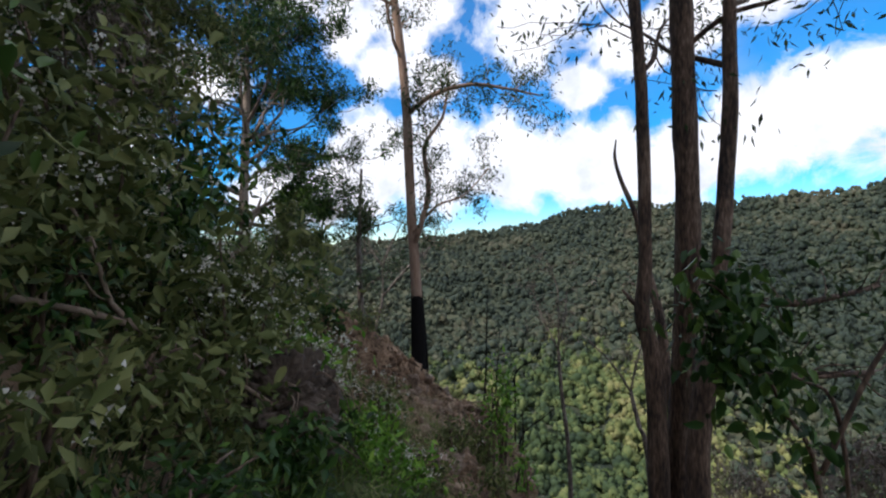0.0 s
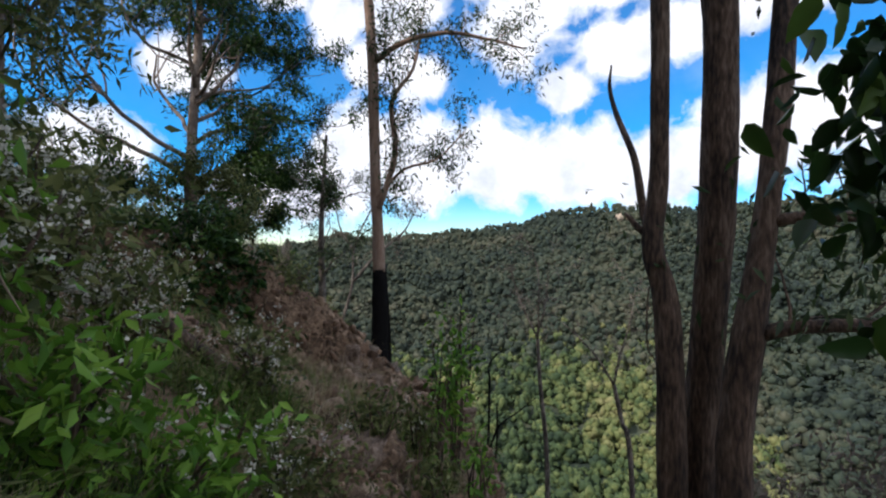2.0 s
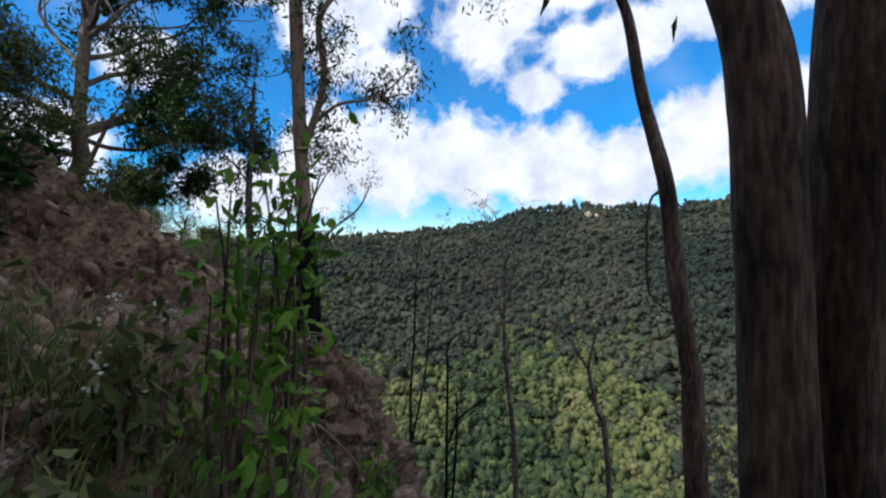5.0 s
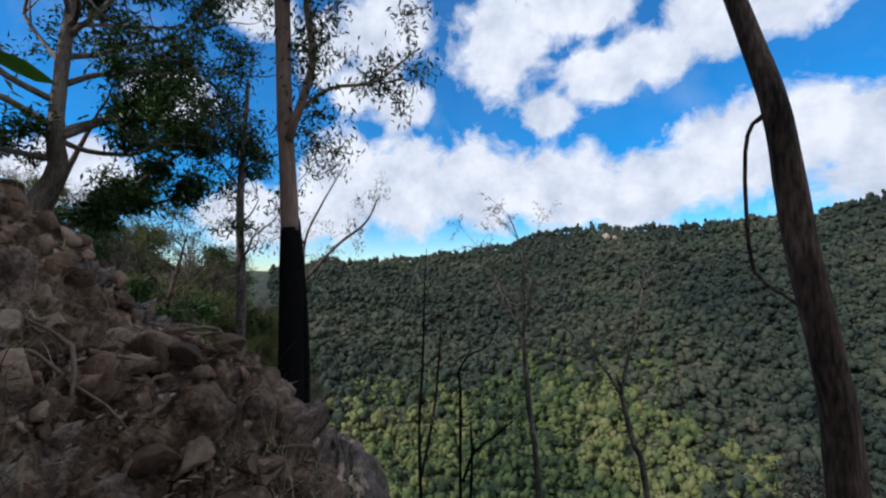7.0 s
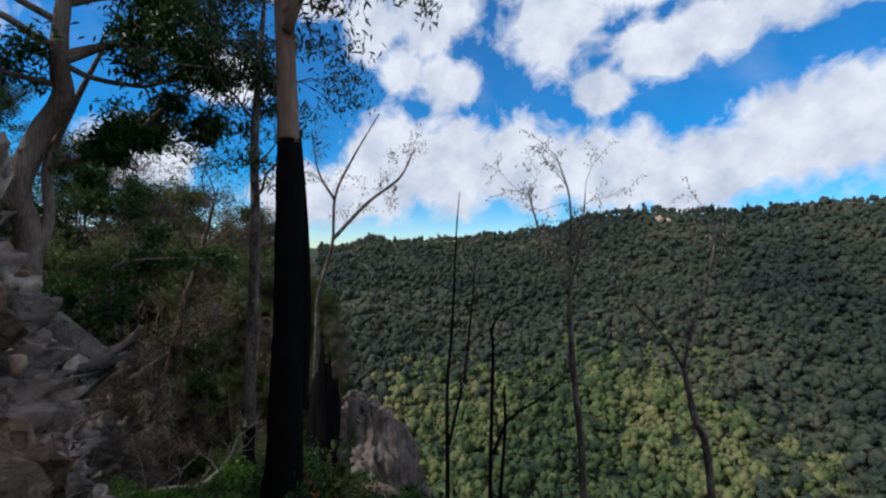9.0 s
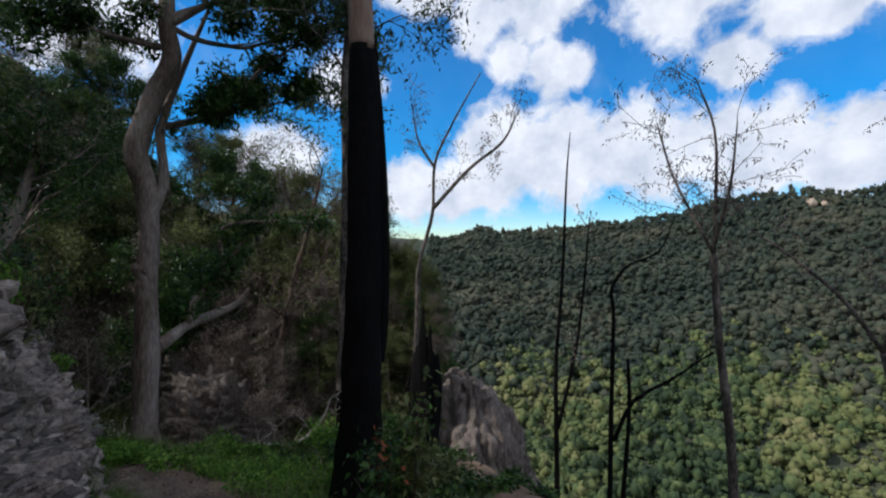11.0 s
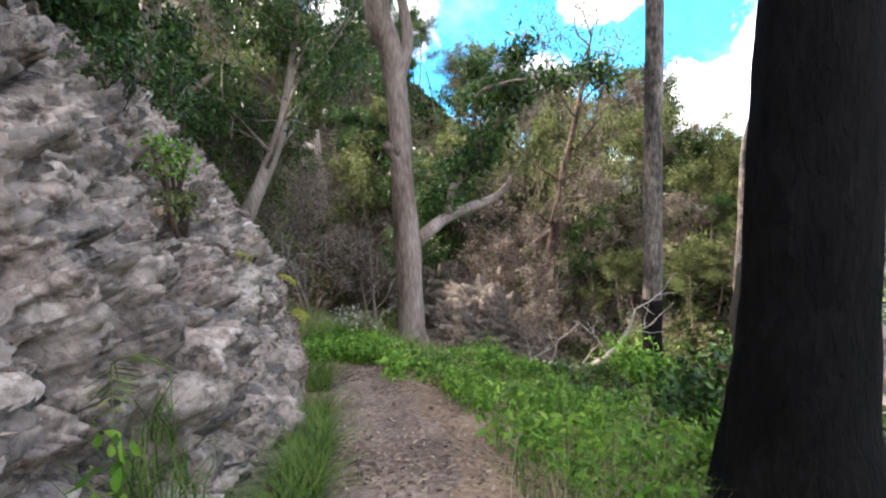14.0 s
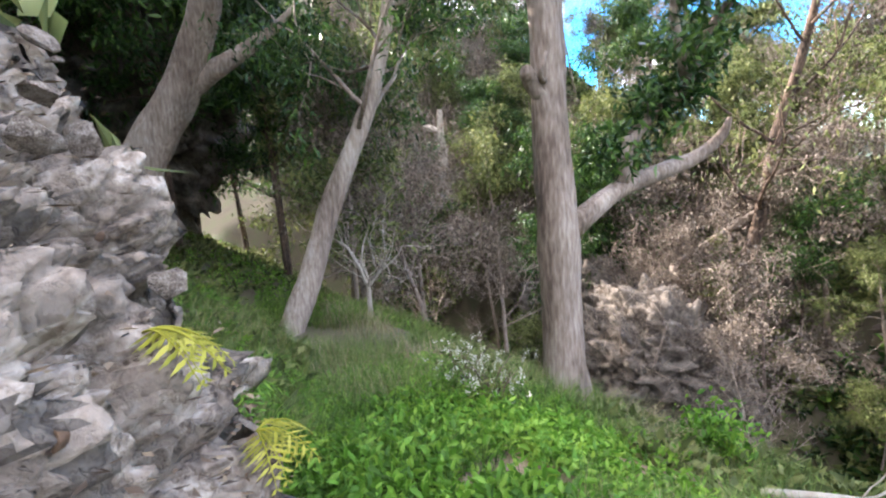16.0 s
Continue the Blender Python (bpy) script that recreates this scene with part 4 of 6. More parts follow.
# other drawn trees: saplings on the drop side, bare and scorched
SAPS = [
    ("slender dead sapling with scorched brown leaves on the drop", [(5.9, 24.05, -8.0), (5.75, 24.0, -4.9), (5.45, 24.1, -1.6), (5.32, 24.1, 0.33)], [0.13, 0.11, 0.09, 0.08],
     [([(5.32, 24.1, 0.33), (5.07, 24.2, 0.9), (4.47, 24.3, 2.2), (4.09, 24.4, 3.6)], [0.045, 0.04, 0.03, 0.015], 1),
      ([(5.32, 24.1, 0.33), (5.35, 24.1, 1.69), (5.3, 24.1, 3.3), (4.9, 24.2, 4.6)], [0.05, 0.04, 0.03, 0.015], 1),
      ([(5.35, 24.1, 0.6), (5.62, 24.0, 1.93), (5.75, 24.0, 3.4)], [0.045, 0.035, 0.015], 1)], "leaf_brown", 71),
    ("pale forked dead tree on the drop below the trail", [(10.2, 24.6, -9), (9.76, 24.66, -5.34), (9.39, 24.83, -3.45), (9.09, 24.96, -1.89)], [0.15, 0.12, 0.11, 0.09],
     [([(9.09, 24.96, -1.89), (8.41, 25.2, -0.72), (7.51, 25.6, 0.29), (6.6, 26, 1.12)], [0.06, 0.05, 0.035, 0.015], 1),
      ([(9.09, 24.96, -1.89), (9.3, 24.87, -0.66), (9.7, 24.69, 0.98), (9.92, 24.59, 2.61)], [0.06, 0.05, 0.035, 0.015], 1)], "leaf_brown", 72),
    ("thin blackened sapling on the drop below the trail", [(1.85, 24.1, -8), (1.8, 24.1, -4.86), (1.74, 24.11, -2.67), (1.86, 24.1, -0.44), (1.93, 24.09, 2.23), (2.0, 24.1, 3.4)], [0.08, 0.064, 0.05, 0.04, 0.024, 0.01],
     [([(1.82, 24.1, -4.2), (2.23, 24.07, -2.12), (2.4, 24.05, -0.44), (2.5, 24, 1.2)], [0.05, 0.04, 0.03, 0.012], 0)], "leaf_brown", 73),
    ("blackened broken sapling with a crooked side branch", [(2.95, 22.2, -7), (2.93, 22.18, -4.03), (2.95, 22.18, -1.13), (2.91, 22.19, -0.47), (3.21, 22.14, 0.03), (3.79, 22.04, 0.37), (4.1, 22, 1.2)], [0.065, 0.05, 0.04, 0.036, 0.026, 0.018, 0.008],
     [([(3.0, 22.14, -3.6), (3.35, 22.11, -2.74), (4.0, 22.0, -2.23), (4.74, 21.87, -1.57)], [0.045, 0.04, 0.03, 0.012], 0),
      ([(3.1, 22.14, -6.0), (3.28, 22.2, -3.2), (3.25, 22.2, -1.9)], [0.05, 0.042, 0.028], -1)], None, 74)]
for lab, st, rr, lb, lf, sd in SAPS:
    st[0] = (st[0][0], st[0][1], min(st[0][2], ground_z(st[0][0], st[0][1]) - 0.2))
    make_tree("dead_sapling", lab, st, rr, "char" if sd > 72 else "bark_mottled", lb, lf, 0.1, 4, 0.08, sd, 8, droop=0.7, group="saplings on the drop")

make_tree("bare_gum_tree", "pale bare gum with a few hanging brown leaves", [(-4.85, 32.1, ground_z(-4.85, 32.1) - 0.3), (-4.78, 32.14, -2.96), (-4.73, 32.16, -0.34), (-4.2, 32.32, 2.05), (-4.12, 32.35, 4.42), (-3.39, 32.57, 6.3), (-2.17, 32.96, 8.73)],
          [0.17, 0.115, 0.095, 0.08, 0.065, 0.05, 0.025], "bark_mottled",
          [([(-4.18, 32.33, 2.31), (-2.6, 32.82, 4.2), (-1.1, 33.29, 5.56), (-0.37, 33.52, 7.18)], [0.1, 0.08, 0.06, 0.02], 1),
           ([(-4.12, 32.35, 4.2), (-5.0, 32.4, 5.6), (-5.4, 32.6, 7.4)], [0.07, 0.05, 0.02], 1)], "leaf_brown", 0.15, 4, 0.14, 75, 10, droop=0.8)
def rooted(x, y, top):
    """Where a stem enters the ground, no higher than its first drawn point."""
    return (x, y, min(ground_z(x, y) - 0.3, top))


make_tree("crooked_dead_tree", "pale crooked dead stem below the trail", [rooted(-12.9, 31.0, -9.6), (-13.0, 31.2, -9.3), (-13.48, 31.41, -8.4), (-13.9, 31.5, -7.2), (-14.5, 31.69, -5.5), (-14.2, 32.0, -5.0), (-12.68, 33.1, -3.6), (-11.6, 33.9, -2.9)], [0.2, 0.18, 0.16, 0.15, 0.14, 0.12, 0.09, 0.03], "bark_grey",
          [((-12.68, 33.1, -3.6), (0.6, 0.4, 0.5), 2.4, 0.05, 1)], None, seed=76, sides=10)
FORKED = [rooted(-12.64, 30.9, -10.4), (-12.8, 31.2, -9.2), (-12.95, 32.0, -7.6), (-12.96, 32.5, -6.0), (-12.52, 33.1, -3.99), (-12.12, 33.4, -1.02), (-11.6, 33.4, 0.6), (-11.1, 33.4, 2.6), (-10.6, 33.5, 5.0)]
make_tree("forked_scrub_tree", "thin forked tree with sparse olive foliage below the trail", FORKED,
          [0.33, 0.3, 0.26, 0.23, 0.2, 0.16, 0.13, 0.1, 0.03], "bark_dark",
          boughs(np.random.default_rng(8), FORKED[3:], -5, 12, 4.0, 0.07, 2, 0.4), "leaf_olive", 0.2, 4, 0.32, 77, 10)
LEANING = [rooted(-13.15, 18.1, -5.4), (-13.21, 18.34, -5.01), (-13.43, 19.01, -3.82), (-13.45, 19.81, -1.95), (-13.2, 20.4, -0.7), (-13.0, 20.9, 0.6), (-12.9, 21.3, 2.2), (-12.8, 21.6, 4)]
make_tree("leaning_gum_tree", "leaning grey-barked gum rising from the grass", LEANING,
          [0.32, 0.28, 0.25, 0.22, 0.18, 0.15, 0.11, 0.05], "bark_grey", boughs(np.random.default_rng(9), LEANING[3:], -1.0, 13, 2.6, 0.06, 2, 0.15), "leaf_dark", 0.16, 22, 0.2, 78, 12)
BENT = [rooted(-14.9, 15.6, -3.0), (-14.93, 16.06, -1.93), (-14.92, 16.57, -0.75), (-14.76, 17.33, 0.43), (-14.54, 17.7, 1.25), (-14.26, 18.0, 2.02), (-14.1, 18.3, 3.6), (-13.9, 18.6, 6.0), (-13.7, 18.9, 8.4)]
make_tree("bent_gum_tree", "thick bent grey gum behind the rock face", BENT, [0.46, 0.42, 0.4, 0.38, 0.32, 0.28, 0.22, 0.15, 0.06], "bark_grey",
          [([(-14.76, 17.3, 0.3), (-14.6, 17.9, 0.75), (-14.5, 18.44, 1.08), (-14.3, 19.2, 1.6), (-14.1, 19.6, 2.0)], [0.24, 0.21, 0.17, 0.1, 0.04], -1)]
          + boughs(np.random.default_rng(10), BENT[4:], 2.6, 9, 4.0, 0.08, 2, 0.25), "leaf_dark", 0.19, 18, 0.22, 79, 12)
make_tree("white_dead_trunk", "bleached white broken trunk on the far slope", [(-32.2, 32.3, ground_z(-32.2, 32.3) - 0.4), (-32.2, 32.3, -1.5), (-32.24, 32.21, 0.6), (-32.23, 32.23, 3.4)], [0.34, 0.32, 0.3, 0.16], "dead_wood",
          [([(-32.24, 32.21, 1.9), (-33.2, 31.8, 2.4), (-33.8, 31.6, 2.5)], [0.25, 0.2, 0.06], -1)], None, seed=80)
make_tree("pale_bare_shrub", "pale bare forked shrub among the grass", [(-14.28, 20.58, ground_z(-14.28, 20.58) - 0.2), (-14.28, 20.58, -4.5), (-14.3, 20.6, -4.0)], [0.07, 0.06, 0.05], "dead_wood",
          [((-14.3, 20.6, -4.1), (math.sin(a_), math.cos(a_) * 0.8, 1.3), 1.3, 0.035, 2) for a_ in (0.2, 1.6, 2.9, 4.2, 5.4)], None, seed=81, sides=8)


# burnt stump with a splintered top
def splintered_stump():
    base = np.array((-4.15, 31.6, ground_z(-4.15, 31.6)))
    ob = thing("burnt_stump", base, "tall charcoal-black splintered tree stump", "stump")
    n, rows = 48, 30
    rg = np.random.default_rng(4)
    top = -2.1 - base[2]
    ang_ = np.arange(n) / n * 2 * np.pi
    side = np.cos(ang_)
    # one tall spike, a lower one beside it, and a broken shoulder round the rest
    crest_ = top * np.interp(side, [-1, -0.6, -0.45, -0.3, -0.15, 0.0, 0.1, 0.4, 0.5, 0.62, 0.7, 1], [0.74, 0.79, 0.82, 0.93, 1.0, 0.97, 0.86, 0.84, 0.9, 0.88, 0.79, 0.73])
    crest_ = np.where(np.sin(ang_) > 0.2, top * 0.74, crest_) * (1 + 0.012 * rg.normal(size=n))
    v = []
    for r in range(rows):
        f = r / (rows - 1)
        for q in range(n):
            z = f * crest_[q] - 0.4 * (1 - f)
            h = max(z, 0) / top
            rad = (0.74 * (1 - 0.4 * h ** 2) + 0.3 * math.exp(-h * 8)) * (1 + 0.22 * noise.noise((math.cos(ang_[q]) * 2.5, math.sin(ang_[q]) * 2.5, z * 0.5)) + 0.05 * math.sin(ang_[q] * 13 + z))
            v.append((rad * math.cos(ang_[q]), 0.75 * rad * math.sin(ang_[q]), z))
    for r in range(3):
        for q in range(n):
            f = 1 - 0.25 * (r + 1)
            x, y, z = v[(rows - 1) * n + q]
            v.append((x * f, y * f, z - 0.35 * (r + 1)))
    i, j = np.meshgrid(np.arange(rows + 2), np.arange(n), indexing="ij")
    q = np.stack([i * n + j, i * n + (j + 1) % n, (i + 1) * n + (j + 1) % n, (i + 1) * n + j], -1).reshape(-1, 4)
    part("charred_shell", mesh_of("charred_shell", v, [q], M["char"], False), ob)


splintered_stump()


# a dead slab of bark standing against the burnt gum, and the fallen branch
def fallen_branch(name, label, pts, radii, mat, seed, twig=True):
    rg = np.random.default_rng(seed)
    p0 = np.array(pts[0])
    ob = thing(name, p0, label, "branch")
    v, q, t = tube(np.array(pts) - p0, radii, 9, 0.12, 0.08, seed)
    part("stem", mesh_of("stem", v, [q, t], M[mat], True), ob)
    if twig:
        for k in range(1, len(pts)):
            grown, tips = [], []
            branching(rg, np.array(pts[k]) - p0, rg.normal(size=3) * 0.6 + [0.3, 0.3, 0.7], 0.6, 0.016, 1, grown, tips)
            sp = Soup()
            for a, b, c in grown:
                sp.add(*tube(a, np.maximum(b, 0.004), 5, 0.2, 0.05, seed))
            tagged(part("branchwork", sp.mesh("branchwork", M[mat], True), ob), kind="stuff")
    return ob


def on_ground(pts, lift=0.05):
    return [(x, y, ground_z(x, y) + lift + dz) for x, y, dz in pts]


fallen_branch("fallen_branch", "bleached crooked fallen branch on the grass", on_ground([(-6.05, 21.25, 0.02), (-5.6, 21.55, 0.18), (-5.1, 21.9, 0.26), (-4.65, 22.15, 0.3), (-4.3, 22.45, 0.5), (-4.05, 22.65, 0.9), (-3.95, 22.75, 1.3)], 0.33), [0.03, 0.05, 0.06, 0.055, 0.045, 0.03, 0.012], "dead_wood", 91)
fallen_branch("fallen_branch", "dead grey branch lying over the bank", on_ground([(-0.7, 5.3, 0.25), (-1.1, 4.8, 0.35), (-1.5, 4.2, 0.3), (-1.7, 3.4, 0.2)]), [0.006, 0.011, 0.014, 0.016], "root_wood", 92)
fallen_branch("fallen_branch", "dead grey log lying down the bank", on_ground([(-0.7, 7.4, 0.05), (-1.1, 7.5, 0.1), (-1.7, 7.6, 0.12)]), [0.05, 0.06, 0.06], "bark_dark", 93, False)
for x, y, a, sd in ((0.35, 10.2, 2.2, 94), (0.6, 10.9, 2.6, 95), (0.1, 9.4, 0.6, 96), (-0.2, 8.9, 1.2, 97), (1.0, 10.6, 0.9, 98), (-0.6, 9.9, 0.2, 99), (0.3, 8.6, 2.0, 100)):
    fallen_branch("dead_stick", "thin pale dead stick on the rubble", on_ground([(x, y, 0.02), (x + 0.2 * math.cos(a), y + 0.2 * math.sin(a), 0.05), (x + 0.42 * math.cos(a + 0.4), y + 0.42 * math.sin(a + 0.4), 0.04)]), [0.009, 0.01, 0.005], "root_wood", sd, False)


# roots washed out of the rubble
for n in range(9):
    rg = np.random.default_rng(820 + n)
    a, x, y = rg.uniform(-0.6, 0.9), rg.uniform(-0.7, 0.9), rg.uniform(9.0, 11.0)
    pts = []
    for q in range(7):
        pts.append((x, y, 0.02 + 0.05 * rg.random()))
        a += rg.normal() * 0.5
        x, y = x + 0.13 * math.cos(a), y + 0.13 * math.sin(a)
    fallen_branch("exposed_root", "pale twisting root exposed on the rubble bank", on_ground(pts, 0.03), [0.011, 0.01, 0.009, 0.008, 0.007, 0.005, 0.003], "root_wood", 820 + n, False)


# ---- scrub on the spur and hillside: four kinds, copied ----
def scrub_kind(kind, seed):
    rg = np.random.default_rng(seed)
    h = {"brown": 6.5, "olive": 7.0, "dark": 7.5, "bare": 6.0}[kind]
    lean = rg.normal(size=2) * 0.5
    st = np.array([(0, 0, -0.4), (0.05, 0, 0.5), (lean[0] * 0.3, lean[1] * 0.3, h * 0.35), (lean[0] * 0.6, lean[1] * 0.6, h * 0.7), (lean[0], lean[1], h)])
    spec = {"brown": ("bark_grey", "leaf_brown", 13, 9, 0.17), "olive": ("bark_grey", "leaf_olive", 12, 14, 0.22), "dark": ("bark_dark", "leaf_dark", 13, 21, 0.22), "bare": ("bark_grey", "leaf_brown", 12, 1, 0.14)}[kind]
    lab = {"brown": "thin grey scrub tree with scorched brown foliage", "olive": "grey-stemmed gum with olive-green crown", "dark": "dark green leafy tree on the hillside", "bare": "bare grey scorched scrub tree"}[kind]
    z0 = h * (0.28 if kind != "olive" else 0.4)
    return make_tree(kind + "_scrub_tree", lab, st, [0.11, 0.1, 0.08, 0.055, 0.015], spec[0], boughs(rg, st, z0, spec[2], 2.1, 0.035, 2, 0.5), spec[1], spec[4], spec[3], 0.23, seed, 7,
                     group="scrub trees on the hillside")


PROTO = {k: [scrub_kind(k, 200 + 10 * n + q) for q in range(2)] for n, k in enumerate(("brown", "olive", "dark", "bare"))}
USED = {}


def plant(kind, x, y, size, turn, sink=0.0):
    key = (kind, len(USED) % 2)
    pr = PROTO[kind][len(USED) % 2]
    m = pose(x, y, ground_z(x, y) - sink, 0, 0, turn) @ Matrix.Scale(size, 4)
    if key not in [v for v in USED.values()]:
        pr.matrix_basis = m
        USED[(x, y)] = key
        return pr
    USED[(x, y)] = key
    c = copy_thing(pr, Matrix.Identity(4))
    c.matrix_basis = m
    return c


rg = np.random.default_rng(33)
# across the gully, along the spur
for n in range(300):
    f = rg.random() ** 0.8 * (len(SPUR) - 1.0)
    i = min(int(f), len(SPUR) - 2)
    p = SPUR[i] + (SPUR[i + 1] - SPUR[i]) * (f - i)
    off = rg.uniform(-17, 3)
    d = SPUR[i + 1][:2] - SPUR[i][:2]
    d /= np.linalg.norm(d)
    x, y = p[0] + d[1] * -off * -1, p[1] - d[0] * off * -1
    t_, u_, _ = along([x], [y])
    if abs(u_[0]) < 3.5 or x > -4 or x < -58 or (y < 31 and x > -12) or (x > -9 and n % 2):
        continue
    plant(("olive", "bare", "brown", "bare", "dark", "bare", "olive", "brown")[n % 8], x, y, rg.uniform(0.7, 1.3) * (0.95 if x < -32 else 0.85 if x < -18 else 0.65 if x < -11 else 0.42), rg.uniform(0, 360))
# above the trail and round the head of the gully
for n, (x, y, s, k) in enumerate([(-18, 21.5, 1.0, "olive"), (-20, 24.5, 1.1, "brown"),
                                  (-23, 20, 1.1, "dark"), (-22, 28, 0.7, "bare"), (-26, 24, 1.2, "olive"), (-16, 25.5, 0.8, "bare"), (-18.5, 28.5, 0.6, "olive"), (-14, 28.5, 0.8, "bare"), (-25, 31, 1.0, "brown"), (-29, 28, 1.1, "dark"),
                                  (-9.5, 27.8, 0.6, "bare"), (-11.5, 30, 0.7, "brown"), (-6.4, 28.6, 0.55, "olive"), (-7.6, 31.5, 0.6, "bare"), (-3.6, 29.4, 0.45, "olive"), (-13, 32.5, 0.9, "bare"), (-28, 36, 1, "olive"),
                                  (-21, 22, 1.1, "bare"), (-24, 27, 1.2, "bare"), (-19, 19.5, 1.2, "dark"), (-28, 24, 1.4, "olive"), (-31, 31, 1.3, "bare"), (-35, 27, 1.4, "dark"), (-27, 33, 1.3, "olive"), (-33, 36, 1.2, "brown"), (-38, 33, 1.4, "olive"), (-25, 17, 1.4, "dark"), (-30, 19, 1.5, "dark"), (-18, 23.5, 0.9, "bare"), (-17, 21.0, 0.8, "brown"), (-36, 41, 1.2, "dark"),
                                  (-8.0, 13.6, 0.7, "dark"), (-10.5, 14.6, 0.8, "dark"), (-6.2, 12.8, 0.5, "olive"), (-6.6, 14.8, 0.4, "dark"), (-3.6, 12.4, 0.35, "olive"), (-5.5, 10.5, 0.7, "olive"), (-9, 10, 1.0, "dark"),
                                  # the westernmost trees here stand out of view, added to shade the trail
                                  (-4.6, 6.5, 0.4, "dark"), (-6, 8.2, 0.7, "olive"), (-3.8, 4.2, 0.6, "dark"), (-5, 2.5, 0.9, "dark"), (-4.2, 8.0, 0.5, "brown"), (-13, 12, 1.1, "dark"), (-14, 8, 1.2, "olive"), (-9, 5, 1.1, "dark"), (-8, 0, 1.2, "dark"), (-14, 3, 1.2, "olive"),
                                  (-19, 13, 1.1, "dark"), (-17, 10.5, 1.1, "dark"), (-21.5, 16.5, 1.2, "dark"), (-12.5, 37, 0.95, "bare"), (-11, 34, 0.8, "brown"), (-14.5, 35, 1.0, "bare"), (-9.5, 36.5, 0.75, "olive"), (-16.5, 33, 1.0, "brown"), (-19, 35, 1.1, "olive"), (-21.5, 33.5, 1.1, "brown"), (-8.2, 34.5, 0.5, "brown"), (-6.6, 33.4, 0.4, "olive"), (-18, 31, 0.9, "dark"), (-15, 31.5, 0.8, "bare"), (-24, 36, 1.2, "bare"), (-13.2, 39.5, 1.0, "brown"),
                                  (5.8, 10.0, 0.55, "brown"), (8.0, 14.5, 0.75, "brown"), (6.8, 8.2, 0.8, "brown"), (9.5, 12, 0.9, "olive"), (5.2, 5.6, 0.75, "brown"), (7.5, 3.5, 0.9, "olive"), (11, 18, 0.8, "olive"), (12.5, 9, 1.0, "brown"), (4.2, 4.2, 0.55, "bare")]):
    plant(k, x, y, s, rg.uniform(0, 360), 0.0)


# ---- low plants ----
def shrub(name, label, x, y, radius, tall, leaf, size, count, seed, stems=7, flowers=0, long=2.2, bark="bark_dark", top=None, lift=0.0, droop=0.15, category="shrub"):
    rg_ = np.random.default_rng(seed)
    z = ground_z(x, y)
    ob = thing(name, (x, y, z), label, category)
    tips, sp = [], Soup()
    for k in range(stems):
        a = rg_.uniform(0, 2 * np.pi)
        lean = radius * rg_.uniform(0.2, 0.8)
        end = np.array([math.cos(a) * lean, math.sin(a) * lean, tall * rg_.uniform(0.65, 1.0)])
        mid = end * [0.4, 0.4, 0.55] + rg_.normal(size=3) * 0.05
        v, q, t = tube([(0.03 * math.cos(a), 0.03 * math.sin(a), -0.1), mid, end], [0.013, 0.01, 0.004], 5, 0.15, 0.05, seed)
        sp.add(v, q, t)
        for f in np.linspace(0.25 + lift, 1, max(3, int(tall * 7))):
            tips.append(mid * f * 2 if f < 0.5 else mid + (end - mid) * (2 * f - 1))
    tagged(part("stemwork", sp.mesh("stemwork", M[bark], True), ob), kind="stuff")
    tips = np.array(tips)
    base = tips[rg_.integers(0, len(tips), count)] + rg_.normal(size=(count, 3)) * [radius * 0.28, radius * 0.28, tall * 0.1]
    base[:, 2] = np.maximum(base[:, 2], 0.02)
    v, f = leaf_cloud(rg_, base, size, long, droop, broad=size >= 0.085)
    part("foliage", mesh_of("foliage", v, [f], M[leaf]), ob)
    if top:
        ends = tips[tips[:, 2] > tall * 0.6]
        b2 = ends[rg_.integers(0, len(ends), 26)] + rg_.normal(size=(26, 3)) * 0.05
        v, f = leaf_cloud(rg_, b2, size * 0.8, long, -0.1, broad=True)
        tagged(part("new_growth", mesh_of("new_growth", v, [f], M[top[0]]), ob, top[1]), kind="stuff")
    if flowers:
        ends = tips[tips[:, 2] > tall * 0.45]
        c = ends[rg_.integers(0, len(ends), flowers)] + rg_.normal(size=(flowers, 3)) * [radius * 0.3, radius * 0.3, 0.08]
        b3 = np.repeat(c, 9, 0) + rg_.normal(size=(flowers * 9, 3)) * 0.016
        v, f = leaf_cloud(rg_, b3, 0.02, 1.3, -0.2)
        part("blossom", mesh_of("blossom", v, [f], M["flower"]), ob, "clusters of small cream flowers")
    return ob


